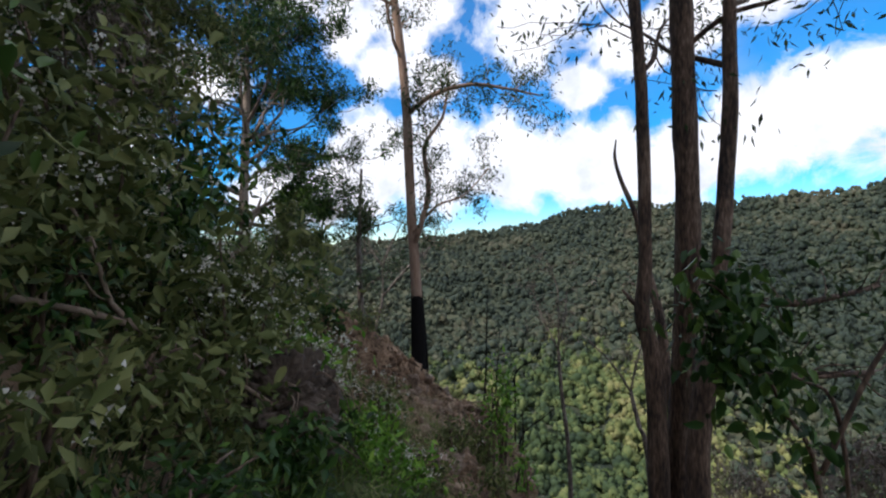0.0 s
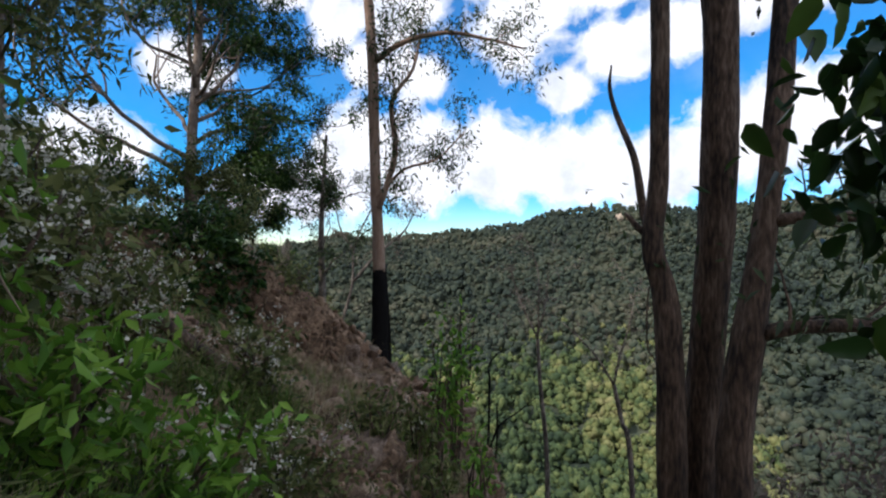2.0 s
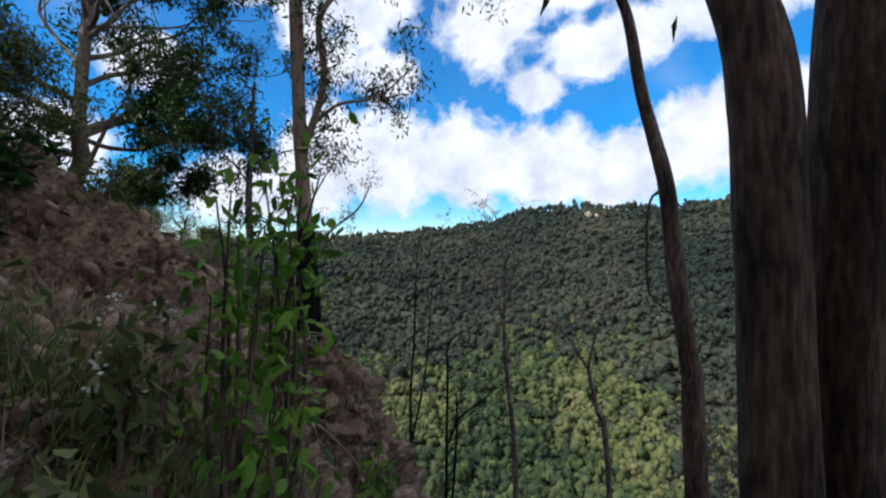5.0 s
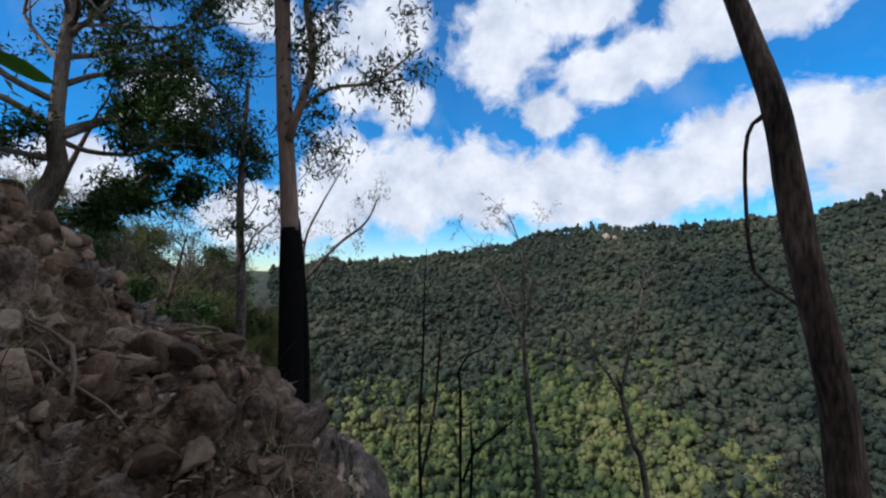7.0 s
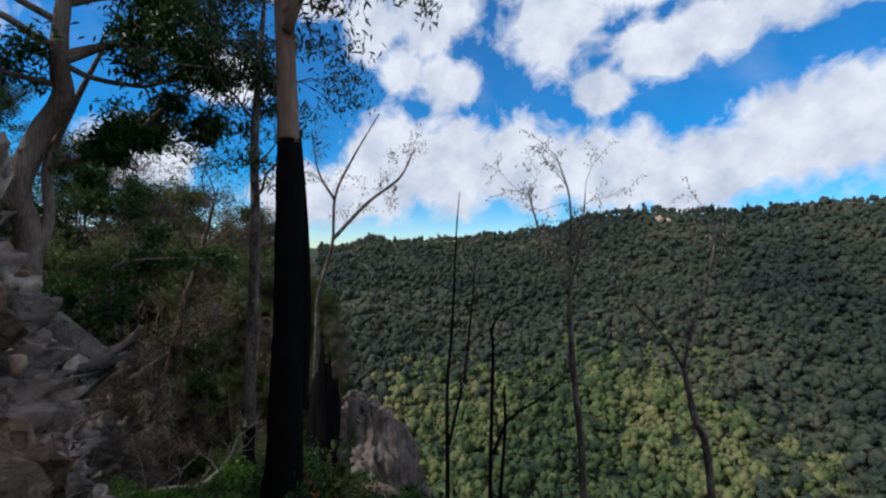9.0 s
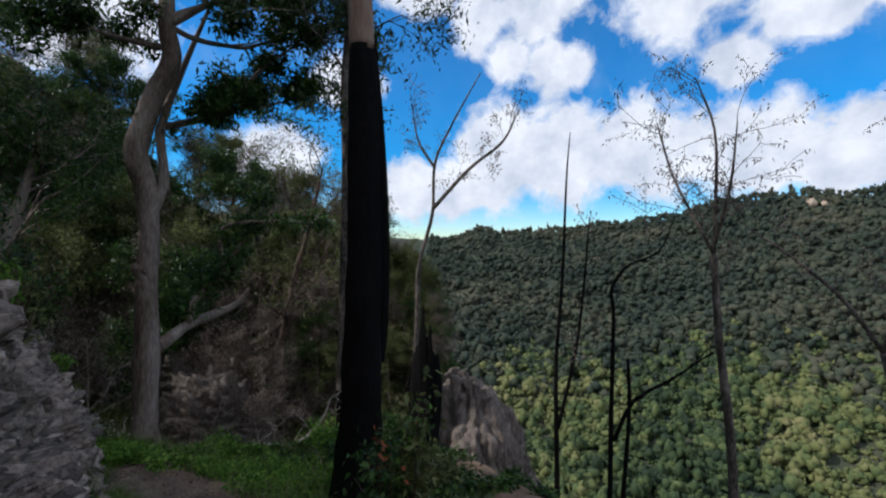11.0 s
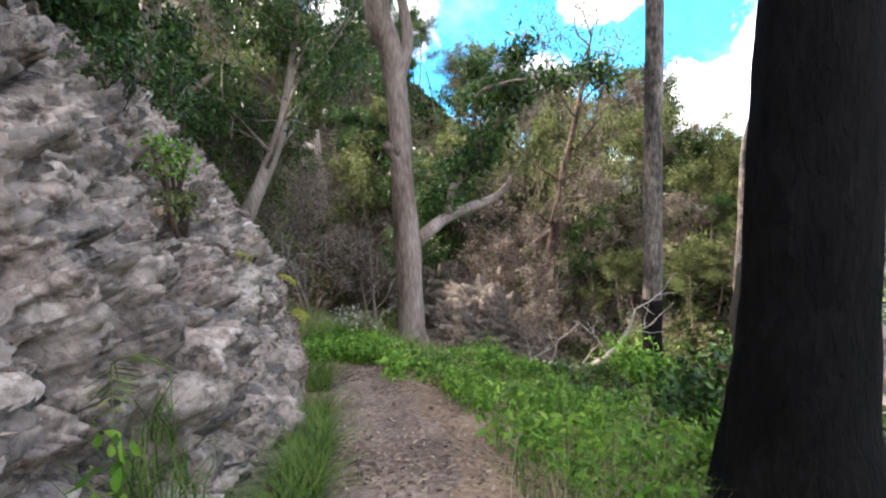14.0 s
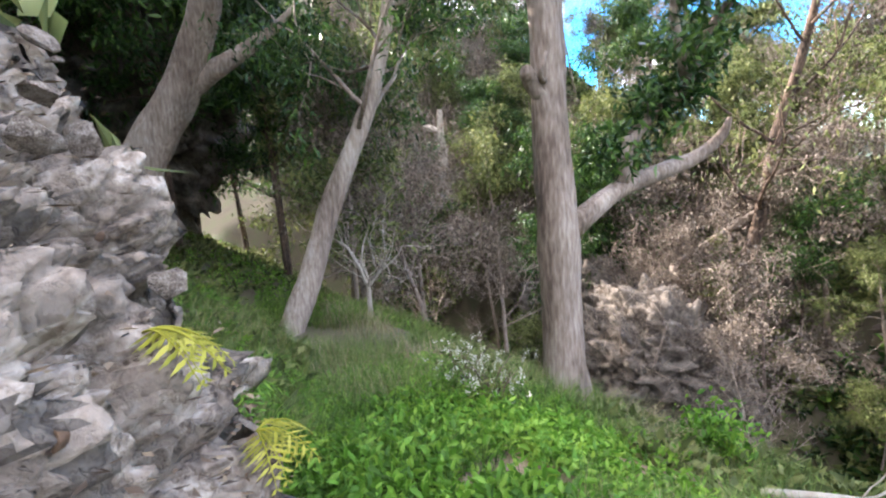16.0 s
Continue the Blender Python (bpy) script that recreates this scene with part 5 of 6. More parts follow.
# dense flank at the start
for n, (x, y, r, h, lf, sz, ct, fl) in enumerate([(-1.45, 5.0, 0.6, 1.25, "leaf_olive", 0.09, 1300, 170), (-1.15, 5.3, 0.5, 0.9, "leaf_lime", 0.075, 700, 150), (-1.9, 4.4, 0.7, 1.6, "leaf_olive", 0.09, 1600, 150),
                                                  (-2.1, 5.4, 0.7, 1.8, "leaf_dark", 0.09, 1900, 0), (-1.7, 3.6, 0.5, 0.9, "leaf_olive", 0.08, 900, 30), (-1.35, 3.9, 0.45, 0.45, "leaf_olive", 0.08, 700, 0),
                                                  (-0.95, 4.5, 0.35, 0.4, "leaf_dark", 0.08, 600, 0), (-1.5, 6.0, 0.5, 0.9, "leaf_olive", 0.08, 800, 70), (-0.85, 5.6, 0.4, 0.55, "leaf_lime", 0.08, 700, 20),
                                                  (-0.55, 5.9, 0.35, 0.5, "leaf_lime", 0.075, 600, 20), (-1.2, 6.6, 0.45, 0.8, "leaf_olive", 0.07, 600, 170), (-1.9, 6.8, 0.6, 1.1, "leaf_olive", 0.08, 900, 60),
                                                  (-2.6, 6.2, 0.8, 1.6, "leaf_dark", 0.1, 1600, 0), (-2.4, 3.4, 0.8, 1.7, "leaf_olive", 0.09, 1500, 60), (-0.35, 6.6, 0.35, 0.45, "leaf_olive", 0.07, 500, 50),
                                                  (-2.7, 7.6, 0.6, 1.0, "leaf_olive", 0.08, 900, 20), (-0.8, 7.4, 0.35, 0.5, "leaf_olive", 0.07, 500, 70), (-1.6, 2.8, 0.6, 1.2, "leaf_dark", 0.1, 1200, 0), (-1.3, 3.3, 0.4, 0.4, "leaf_olive", 0.07, 600, 10), (-1.0, 3.7, 0.35, 0.35, "leaf_dark", 0.055, 500, 0), (-1.75, 4.0, 0.45, 0.5, "leaf_dark", 0.06, 600, 0), (-1.2, 4.3, 0.35, 0.4, "leaf_olive", 0.07, 500, 0), (-1.0, 3.0, 0.35, 0.4, "leaf_dark", 0.055, 500, 0),
                                                  (-2.9, 9.3, 0.7, 0.9, "leaf_olive", 0.08, 900, 0), (-3.0, 11.0, 0.8, 1.0, "leaf_dark", 0.09, 1000, 0), (-1.8, 11.6, 0.5, 0.6, "leaf_olive", 0.08, 600, 0)]):
    shrub("flowering_shrub" if fl > 15 else "leafy_shrub", "straggly green shrub with cream flower heads on the bank" if fl > 15 else "dense dark green shrub on the bank", x, y, r, h, lf, sz, ct, 300 + n, 8, fl, 2.4)
# beside and below the path
for n, (x, y, r, h, lf, sz, ct, fl, lab) in enumerate([
        (0.72, 8.95, 0.3, 1.7, "leaf_lime", 0.085, 300, 0, "tall leafy weed with drooping green leaves"), (0.55, 8.7, 0.25, 1.45, "leaf_lime", 0.09, 170, 0, "tall leafy weed with drooping green leaves"),
        (0.5, 7.5, 0.25, 0.5, "leaf_olive", 0.08, 260, 0, "leafy olive weed at the trail edge"), (0.9, 8.2, 0.2, 1.0, "leaf_lime", 0.09, 90, 0, "leafy green weed at the trail edge"),
        (0.35, 8.3, 0.25, 0.6, "leaf_olive", 0.08, 260, 10, "olive weed on the bank"), (1.15, 9.9, 0.15, 0.4, "leaf_lime", 0.1, 60, 0, "small bright green seedling"),
        (0.0, 7.9, 0.3, 0.4, "leaf_olive", 0.07, 300, 0, "leafy olive weed on the bank"), (2.25, 6.2, 0.35, 0.9, "leaf_olive", 0.08, 400, 0, "straggly olive weed over the drop"),
        (-1.85, 14.2, 0.22, 0.3, "leaf_lime", 0.05, 420, 0, "small green plant rooted in the rock face"), (-1.95, 14.0, 0.3, 0.4, "leaf_dark", 0.05, 600, 0, "small dark plant rooted in the rock face"),
        (-2.5, 14.75, 0.3, 0.42, "leaf_olive", 0.05, 600, 0, "small olive plant rooted in the rock face"), (-3.15, 15.28, 0.3, 0.45, "leaf_dark", 0.055, 620, 0, "bushy dark plant rooted in the rock face"),
        (-2.0, 14.45, 0.22, 0.3, "leaf_olive", 0.045, 420, 0, "small olive plant rooted in the rock face"), (-3.75, 15.95, 0.16, 0.24, "leaf_lime", 0.04, 420, 0, "bright green tuft rooted in the rock face"),
        (-3.55, 15.93, 0.14, 0.18, "leaf_olive", 0.04, 300, 0, "small olive plant rooted in the rock face"), (-4.5, 16.2, 0.25, 0.35, "leaf_dark", 0.045, 500, 0, "low fern on the brow of the rock"),
        (-3.9, 15.75, 0.28, 0.35, "leaf_dark", 0.045, 600, 0, "low fern on the brow of the rock"), (-4.72, 16.72, 0.12, 0.16, "leaf_yellow", 0.04, 160, 0, "yellow-green moss-like plant on the rock"),
        (-5.2, 16.3, 0.4, 0.6, "leaf_dark", 0.06, 700, 0, "bushy fern behind the brow of the rock"),
        (-3.3, 15.2, 0.35, 0.5, "leaf_dark", 0.06, 600, 0, "small ferny plant growing from the rock"),
        (-2.2, 14.0, 0.35, 0.5, "leaf_dark", 0.06, 600, 0, "small ferny plant growing from the rock"),
        (-4.2, 15.1, 0.6, 0.9, "leaf_dark", 0.07, 1300, 0, "bushy fern on top of the rock face"), (-3.2, 14.2, 0.6, 0.9, "leaf_olive", 0.07, 1200, 0, "bushy scrub on top of the rock face"),
        (-2.0, 20.2, 0.6, 0.7, "leaf_dark", 0.1, 900, 0, "low dark green bush beside the slender gum"), (-3.2, 21.2, 0.7, 0.7, "leaf_lime", 0.09, 1100, 0, "low green bush in the grass"), (-1.3, 18.9, 0.5, 0.6, "leaf_lime", 0.09, 800, 0, "low green bush in the grass"),
        (-3.7, 23.1, 0.5, 1.0, "leaf_dark", 0.1, 900, 0, "dark green creeper round the slender trunk"), (-1.9, 22.6, 0.7, 0.9, "leaf_dark", 0.1, 1000, 0, "low dark green bush by the stump"),
        (-7.3, 22.8, 0.5, 0.9, "leaf_lime", 0.1, 700, 0, "leafy green bush below the trail"), (-0.2, 20.2, 0.7, 0.8, "leaf_olive", 0.1, 900, 0, "low bush at the edge of the drop")]):
    shrub("leafy_plant", lab, x, y, r, h, lf, sz, ct, 400 + n, 6, fl, 2.3, droop=0.25)
M["leaf_red"] = material("red_new_leaf", [(0.2, (0.25, 0.06, 0.03)), (0.8, (0.45, 0.14, 0.06))], 2, 0.45, 0, 5, 0.3, island=0.5, through_light=0.3)
shrub("broad_leaved_bush", "dark green broad-leaved bush with orange new leaves", -0.05, 17.05, 0.5, 1.4, "leaf_dark", 0.105, 430, 451, 10, 0, 1.9, top=("leaf_red", "orange-red young leaves"))
shrub("broad_leaved_bush", "dark green broad-leaved bush at the burnt trunk", 0.1, 17.6, 0.5, 1.2, "leaf_olive", 0.1, 360, 452, 9, 0, 1.9)
shrub("broad_leaved_bush", "tall thin broad-leaved bush beside the burnt trunk", 0.3, 17.2, 0.35, 2.0, "leaf_olive", 0.11, 260, 453, 5, 0, 1.9, top=("leaf_lime", "fresh yellow-green leaves"))
shrub("flowering_shrub", "dry grassy shrub with cream flower heads", -7.75, 19.75, 0.45, 0.6, "leaf_olive", 0.07, 500, 454, 9, 60, 3.5)
shrub("flowering_shrub", "dry grassy shrub with cream flower heads", -8.5, 19.9, 0.5, 0.65, "leaf_olive", 0.07, 500, 455, 9, 60, 3.5)


# leaves hanging from a creeper in front of the clump
def creeper():
    rg_ = np.random.default_rng(12)
    ob = thing("leafy_creeper", (2.6, 5.4, ground_z(2.6, 5.4)), "dark green large-leaved creeper hanging beside the trail", "plant")
    root = np.array(ob.location)
    line_ = [np.array(p) - root for p in ((2.6, 5.4, root[2] - 0.1), (2.5, 5.35, 2.9), (2.2, 5.3, 3.6), (1.85, 5.25, 4.3), (1.62, 5.2, 4.45))]
    low = [np.array(p) - root for p in ((2.9, 5.6, root[2] - 0.1), (2.8, 5.5, 3.2), (2.4, 5.4, 3.75), (1.75, 5.1, 3.85))]
    far_ = [np.array(p) - root for p in ((2.5, 5.35, 3.1), (2.9, 5.2, 4.1), (3.4, 5.1, 4.4))]
    tips = []
    for ln_ in (line_, low, far_):
        v, q, t = tube(ln_, [0.02, 0.016, 0.012, 0.006], 6, 0.1, 0.05, 3)
        part("stem", mesh_of("stem", v, [q, t], M["bark_dark"], True), ob)
        tips += [a * (1 - f) + b * f for a, b in zip(ln_[1:-1], ln_[2:]) for f in np.linspace(0, 1, 8)]
    tips = np.array(tips)
    pos = tips[rg_.integers(0, len(tips), 260)] + rg_.normal(size=(260, 3)) * [0.13, 0.12, 0.17]
    mass = np.array((1.82, 5.25, 4.12)) - root + rg_.normal(size=(380, 3)) * [0.15, 0.14, 0.2]
    v, f = leaf_cloud(rg_, np.vstack([pos, mass]), 0.105, 1.9, 0.45, 0.8, broad=True)
    part("foliage", mesh_of("foliage", v, [f], M["leaf_dark"]), ob)


creeper()


# ---- ferns on the rock ----
def fern(x, y, z, label, mat, fronds, length, seed, out=(0, 0)):
    rg_ = np.random.default_rng(seed)
    ob = thing("rock_fern", (x, y, z), label, "fern")
    for k in range(fronds):
        a = rg_.uniform(-1.2, 1.2) + math.atan2(out[1], out[0])
        ln_ = length * rg_.uniform(0.7, 1.2)
        n = 10
        sp = Soup()
        c = [np.array([math.cos(a) * ln_ * f, math.sin(a) * ln_ * f, ln_ * (0.4 * f - 0.95 * f * f)]) for f in np.linspace(0, 1, n)]
        sp.add(*tube(c, [0.004, 0.0015], 4, 0.05, 0, seed))
        for i in range(2, n):
            w = 0.32 * ln_ * math.sin(math.pi * min(1, (i + 1) / n) ** 0.8) + 0.02
            d = c[i] - c[i - 1]
            d /= np.linalg.norm(d)
            s = np.cross(d, [0, 0, 1.0])
            s /= np.linalg.norm(s) + 1e-9
            for sg in (1, -1):
                tip = c[i] + s * sg * w + d * w * 0.35 - np.array([0, 0, 0.25 * w])
                m1, m2 = (c[i] * 0.6 + tip * 0.4 + d * 0.032 * ln_), (c[i] * 0.6 + tip * 0.4 - d * 0.032 * ln_)
                sp.add([c[i], m1, tip, m2], None, [[0, 1, 2], [0, 2, 3]])
        part("frond", sp.mesh("frond", M[mat]), ob)


for n, (t_, u_, lf, ln_, fr) in enumerate([(16.55, 0.85, "leaf_yellow", 0.2, 8), (16.8, 0.72, "leaf_yellow", 0.2, 7), (17.1, 0.95, "leaf_lime", 0.22, 6), (15.6, 1.0, "leaf_yellow", 0.16, 5), (16.95, 0.7, "leaf_yellow", 0.18, 6), (14.9, 1.0, "leaf_olive", 0.2, 5)]):
    i_ = int(np.argmin(np.abs(ST - t_)))
    d_ = SP[i_ + 1] - SP[i_ - 1]
    d_ /= np.hypot(d_[0], d_[1])
    x_, y_ = SP[i_][0] - d_[1] * u_, SP[i_][1] + d_[0] * u_
    fern(x_, y_, ground_z(x_, y_) + 0.05, "yellow-green fern growing from the rock face" if lf == "leaf_yellow" else "green fern growing from the rock face", lf, fr, ln_, 500 + n, (d_[1], -d_[0]))


# ferns on the bank at the start of the walk
for n, (x_, y_) in enumerate(((-0.75, 4.15), (-0.95, 4.55), (-0.62, 4.75), (-0.85, 5.0), (-0.55, 5.25), (-1.2, 4.0), (-0.9, 3.55), (-0.5, 5.65), (-1.05, 3.2), (-0.7, 3.85))):
    fern(x_, y_, ground_z(x_, y_) + 0.03, "green arching fern on the earth bank", "leaf_dark" if n % 3 else "leaf_olive", 11, 0.42, 540 + n, (1.0, -0.4))


# ---- scattered ground cover ----
def trail_scatter(rng_, n, t0, t1, u0, u1, power=1.0):
    t = rng_.uniform(t0, t1, n)
    u = u0 + (u1 - u0) * rng_.random(n) ** power
    x, y = np.interp(t, ST, SP[:, 0]), np.interp(t, ST, SP[:, 1])
    e = 0.05
    dx, dy = np.interp(t + e, ST, SP[:, 0]) - np.interp(t - e, ST, SP[:, 0]), np.interp(t + e, ST, SP[:, 1]) - np.interp(t - e, ST, SP[:, 1])
    l_ = np.hypot(dx, dy) + 1e-9
    x, y = x - dy / l_ * u, y + dx / l_ * u
    return np.stack([x, y, height(x, y)], 1)


def crest(rng_, n):
    """Places on the brow of the rubble bank, where the trail bends round it."""
    x, y = rng_.uniform(-3.6, 0.4, n), rng_.uniform(8.2, 12.2, n)
    return np.stack([x, y, height(x, y)], 1)


def clumped(rng_, p, scale, keep, seed):
    m = vnoise(p[:, 0] * scale, p[:, 1] * scale, 0, seed)
    return p[m > np.quantile(m, 1 - keep)]


def off_branch(p):
    """Keeps plants clear of the fallen branch."""
    d = np.array([2.1, 1.3]) / math.hypot(2.1, 1.3)
    r = p[:, :2] - [-5.9, 21.35]
    s, w = r @ d, r @ np.array([d[1], -d[0]])
    return p[~((s > -0.3) & (s < 2.6) & (w > -0.3) & (w < 0.35))]


def grass_patch(name, label, pts, tall, wide, mat, lean, seed):
    rg_ = np.random.default_rng(seed)
    v, q = blades(rg_, off_branch(pts) - [0, 0, 0.02], tall, wide, lean)
    return tagged(new(name, mesh_of(name, v, [q], M[mat])), label, "grass", kind="stuff")


rg = np.random.default_rng(44)
grass_patch("dry_grass", "dry straw-coloured grass on the bank", np.vstack([clumped(rg, trail_scatter(rg, 22000, -2, 8.0, 0.35, 4.5), 1.6, 0.5, 1), clumped(rg, trail_scatter(rg, 2500, 8, 10.5, 0.4, 3.5), 1.6, 0.4, 41), clumped(rg, crest(rg, 3500), 1.6, 0.35, 42), trail_scatter(rg, 1200, -2, 2.2, 0.4, 2.2), clumped(rg, trail_scatter(rg, 9000, 3.4, 8.4, 0.3, 3.2), 1.8, 0.5, 43)]), 0.24, 0.006, "straw", 0.9, 1)
grass_patch("bank_grass", "sparse green grass on the bank", clumped(rg, trail_scatter(rg, 26000, -2, 7.0, 0.3, 4.0), 1.1, 0.36, 2), 0.3, 0.008, "grass", 0.8, 2)
grass_patch("strappy_grass", "dark green strap-leaved tussocks on the bank", clumped(rg, np.vstack([trail_scatter(rg, 5200, -2, 4.2, 0.35, 1.7), trail_scatter(rg, 1200, 4.2, 7.5, 0.35, 1.0)]), 2.2, 0.42, 45), 0.34, 0.013, "strap", 1.1, 7)
grass_patch("edge_grass", "mixed grass on the edge of the drop", np.vstack([clumped(rg, trail_scatter(rg, 16000, -2, 12, -1.8, -0.45), 1.3, 0.55, 3), clumped(rg, trail_scatter(rg, 14000, 11.5, 16.5, -2.4, -0.7), 1.5, 0.36, 4)]), 0.28, 0.008, "grass", 0.8, 3)
grass_patch("rock_foot_grass", "lush green grass at the foot of the rock", np.vstack([clumped(rg, trail_scatter(rg, 14000, 11.6, 15.0, 0.42, 0.95), 2.0, 0.7, 5), clumped(rg, trail_scatter(rg, 4000, 15.0, 16.3, 0.4, 0.62), 2.0, 0.7, 5)]), 0.3, 0.009, "grass", 0.9, 4)
grass_patch("tall_grass", "tall green grass beside the trail", clumped(rg, np.vstack([trail_scatter(rg, 34000, 19.3, 25, -4.5, 3.0), trail_scatter(rg, 14000, 25, 36, -5, 5), trail_scatter(rg, 6000, 16.6, 19.3, -4.5, -1.8), trail_scatter(rg, 5000, 17.2, 19.3, 0.9, 3)]), 0.9, 0.6, 6), 0.5, 0.009, "grass", 0.8, 5)
grass_patch("verge_grass", "green grass among the herbs beside the trail", np.vstack([clumped(rg, trail_scatter(rg, 14000, 14.3, 17.6, -4.2, -0.7), 1.4, 0.42, 51), clumped(rg, trail_scatter(rg, 5000, 17.2, 19.2, -2.5, 1.2), 1.6, 0.5, 52)]), 0.34, 0.008, "grass", 0.8, 8)
grass_patch("verge_straw", "dry grass stems among the herbs beside the trail", clumped(rg, trail_scatter(rg, 9000, 13.2, 18.5, -4.5, -0.6), 1.2, 0.4, 53), 0.4, 0.005, "straw", 0.6, 9)
grass_patch("tall_dry_grass", "tall dry grass beside the trail", clumped(rg, trail_scatter(rg, 18000, 19.2, 25, -5.5, 3.5), 0.9, 0.45, 9), 0.5, 0.007, "straw", 0.8, 6)


def herb_patch(name, label, pts, size, mat, seed, per=9):
    rg_ = np.random.default_rng(seed)
    pts = off_branch(pts)
    b = np.repeat(pts, per, 0) + rg_.normal(size=(len(pts) * per, 3)) * [0.045, 0.045, 0.03]
    b[:, 2] += rg_.uniform(0.0, 0.2, len(b))
    v, f = leaf_cloud(rg_, b, size, 2.5, -0.12, broad=size < 0.13)
    return tagged(new(name, mesh_of(name, v, [f], M[mat])), label, "plants", kind="stuff")


herb_patch("green_herbs", "bright green leafy herbs covering the ground", np.vstack([clumped(rg, trail_scatter(rg, 3600, 17.5, 21.0, -2.2, 1.6), 1.0, 0.8, 7), clumped(rg, trail_scatter(rg, 1000, 14.5, 17.5, -2.6, -0.75), 1.0, 0.7, 8), clumped(rg, trail_scatter(rg, 500, 16.9, 17.6, -0.6, 0.6), 1.0, 0.5, 8), clumped(rg, trail_scatter(rg, 420, 15.9, 17.6, -1.6, -0.25), 1.0, 0.85, 8), clumped(rg, trail_scatter(rg, 1300, 16.5, 20, -5.5, -2), 1.0, 0.65, 28), trail_scatter(rg, 260, 18.2, 19.3, -2.8, -0.9), clumped(rg, trail_scatter(rg, 2600, 23.5, 33, -3.5, 3.0), 1.0, 0.8, 29)]), 0.082, "leaf_lime", 11, 11)
herb_patch("low_weeds", "low green weeds along the trail", np.vstack([clumped(rg, trail_scatter(rg, 900, 12.0, 14.8, 0.45, 0.95), 1.4, 0.6, 12), clumped(rg, trail_scatter(rg, 1300, 12.5, 16.5, -3.4, -0.8), 1.2, 0.4, 13)]), 0.075, "leaf_lime", 12)
herb_patch("slope_weeds", "low olive weeds on the bank", clumped(rg, trail_scatter(rg, 1500, -2, 6.2, 0.4, 4.0), 1.0, 0.55, 14), 0.05, "leaf_olive", 13)
herb_patch("slope_herbs", "bright green plants on the slope above the gully", clumped(rg, trail_scatter(rg, 3600, 19.5, 34, 1.5, 13), 0.5, 0.6, 20), 0.15, "leaf_lime", 16, 11)
herb_patch("gully_undergrowth", "dense undergrowth on the gully slopes", np.vstack([clumped(rg, trail_scatter(rg, 9000, 17, 32, -16, -2), 0.35, 0.7, 15), clumped(rg, trail_scatter(rg, 6000, 17, 34, 1.2, 14), 0.35, 0.75, 16), trail_scatter(rg, 1300, 26, 36, -5, 5)]), 0.22, "leaf_olive", 14, 12)
bx = np.stack([rg.uniform(-62, -3, 15000), rg.uniform(25, 52, 15000)], 1)
bt_, bu_, _ = along(bx[:, 0], bx[:, 1])
bx = bx[(bu_ < -6) & (bx[:, 1] < 52)]
bp = np.c_[bx, height(bx[:, 0], bx[:, 1])]
herb_patch("spur_scrub", "low olive scrub covering the spur", clumped(rg, bp, 0.3, 0.5, 31), 0.34, "leaf_olive", 31, 11)
herb_patch("spur_dead_scrub", "low scorched brown scrub covering the spur", clumped(rg, bp, 0.3, 0.5, 35), 0.3, "leaf_brown", 32, 9)
herb_patch("spur_dark_scrub", "dark green scrub covering the spur", clumped(rg, bp, 0.22, 0.3, 38), 0.34, "leaf_dark", 33, 11)
herb_patch("hill_undergrowth", "dark green undergrowth above the bank", np.vstack([clumped(rg, trail_scatter(rg, 5000, -6, 16, 4.2, 12), 0.4, 0.7, 17), clumped(rg, trail_scatter(rg, 4000, -4, 13, -9, -1.8), 0.4, 0.7, 18), clumped(rg, trail_scatter(rg, 3000, 11, 17, -9, -2.4), 0.5, 0.7, 19)]), 0.16, "leaf_dark", 15, 12)


def litter(name, label, pts, size, mat, seed):
    rg_ = np.random.default_rng(seed)
    v, f = leaf_cloud(rg_, pts + [0, 0, 0.015], size, 2.8, 0.0, 1.0, 0.5)
    v = v.reshape(-1, 4, 3)
    v[:, :, 2] = v[:, :1, 2] + (v[:, :, 2] - v[:, :1, 2]) * 0.25
    return tagged(new(name, mesh_of(name, v.reshape(-1, 3), [f], M[mat])), label, "leaf litter", kind="stuff")


litter("leaf_litter", "fallen brown leaves on trail and bank", np.vstack([trail_scatter(rg, 12000, -2, 17, -1.6, 1.2), trail_scatter(rg, 12000, 11, 18, -3.2, 0.8), clumped(rg, trail_scatter(rg, 9000, 10, 18, -1.0, 0.5), 2.2, 0.5, 61), trail_scatter(rg, 16000, -2, 10, 0.4, 5), crest(rg, 4000)]), 0.06, "litter", 21)

# ---- stones on the bank: those along the middle stretch as single pieces ----
STONES = []
for n in range(8):
    bm = bmesh.new()
    bmesh.ops.create_icosphere(bm, subdivisions=2, radius=0.62)
    rg_ = np.random.default_rng(600 + n)
    cuts = rg_.normal(size=(9, 3))
    cuts /= np.linalg.norm(cuts, axis=1)[:, None]
    lim = rg_.uniform(0.2, 0.4, 9)
    for w in bm.verts:
        c = np.array(w.co)
        for cc, ll in zip(cuts, lim):
            d = c @ cc
            if d > ll:
                c = c - cc * (d - ll)
        w.co = c * np.array([1.25, 1.0, 0.7])
    me = bpy.data.meshes.new("stone")
    bm.to_mesh(me)
    bm.free()
    me.materials.append(M["stone"])
    STONES.append(me)
bank = thing("rubble_bank", (0, 9, ground_z(0, 9)), "bank of loose angular brown and grey stones", "rubble", kind="structure")
pts = np.vstack([trail_scatter(rg, 215, 5.0, 10.4, 0.5, 3.0), trail_scatter(rg, 30, 3.0, 6, 0.8, 3.6), crest(rg, 45)])
base = np.array(bank.location)
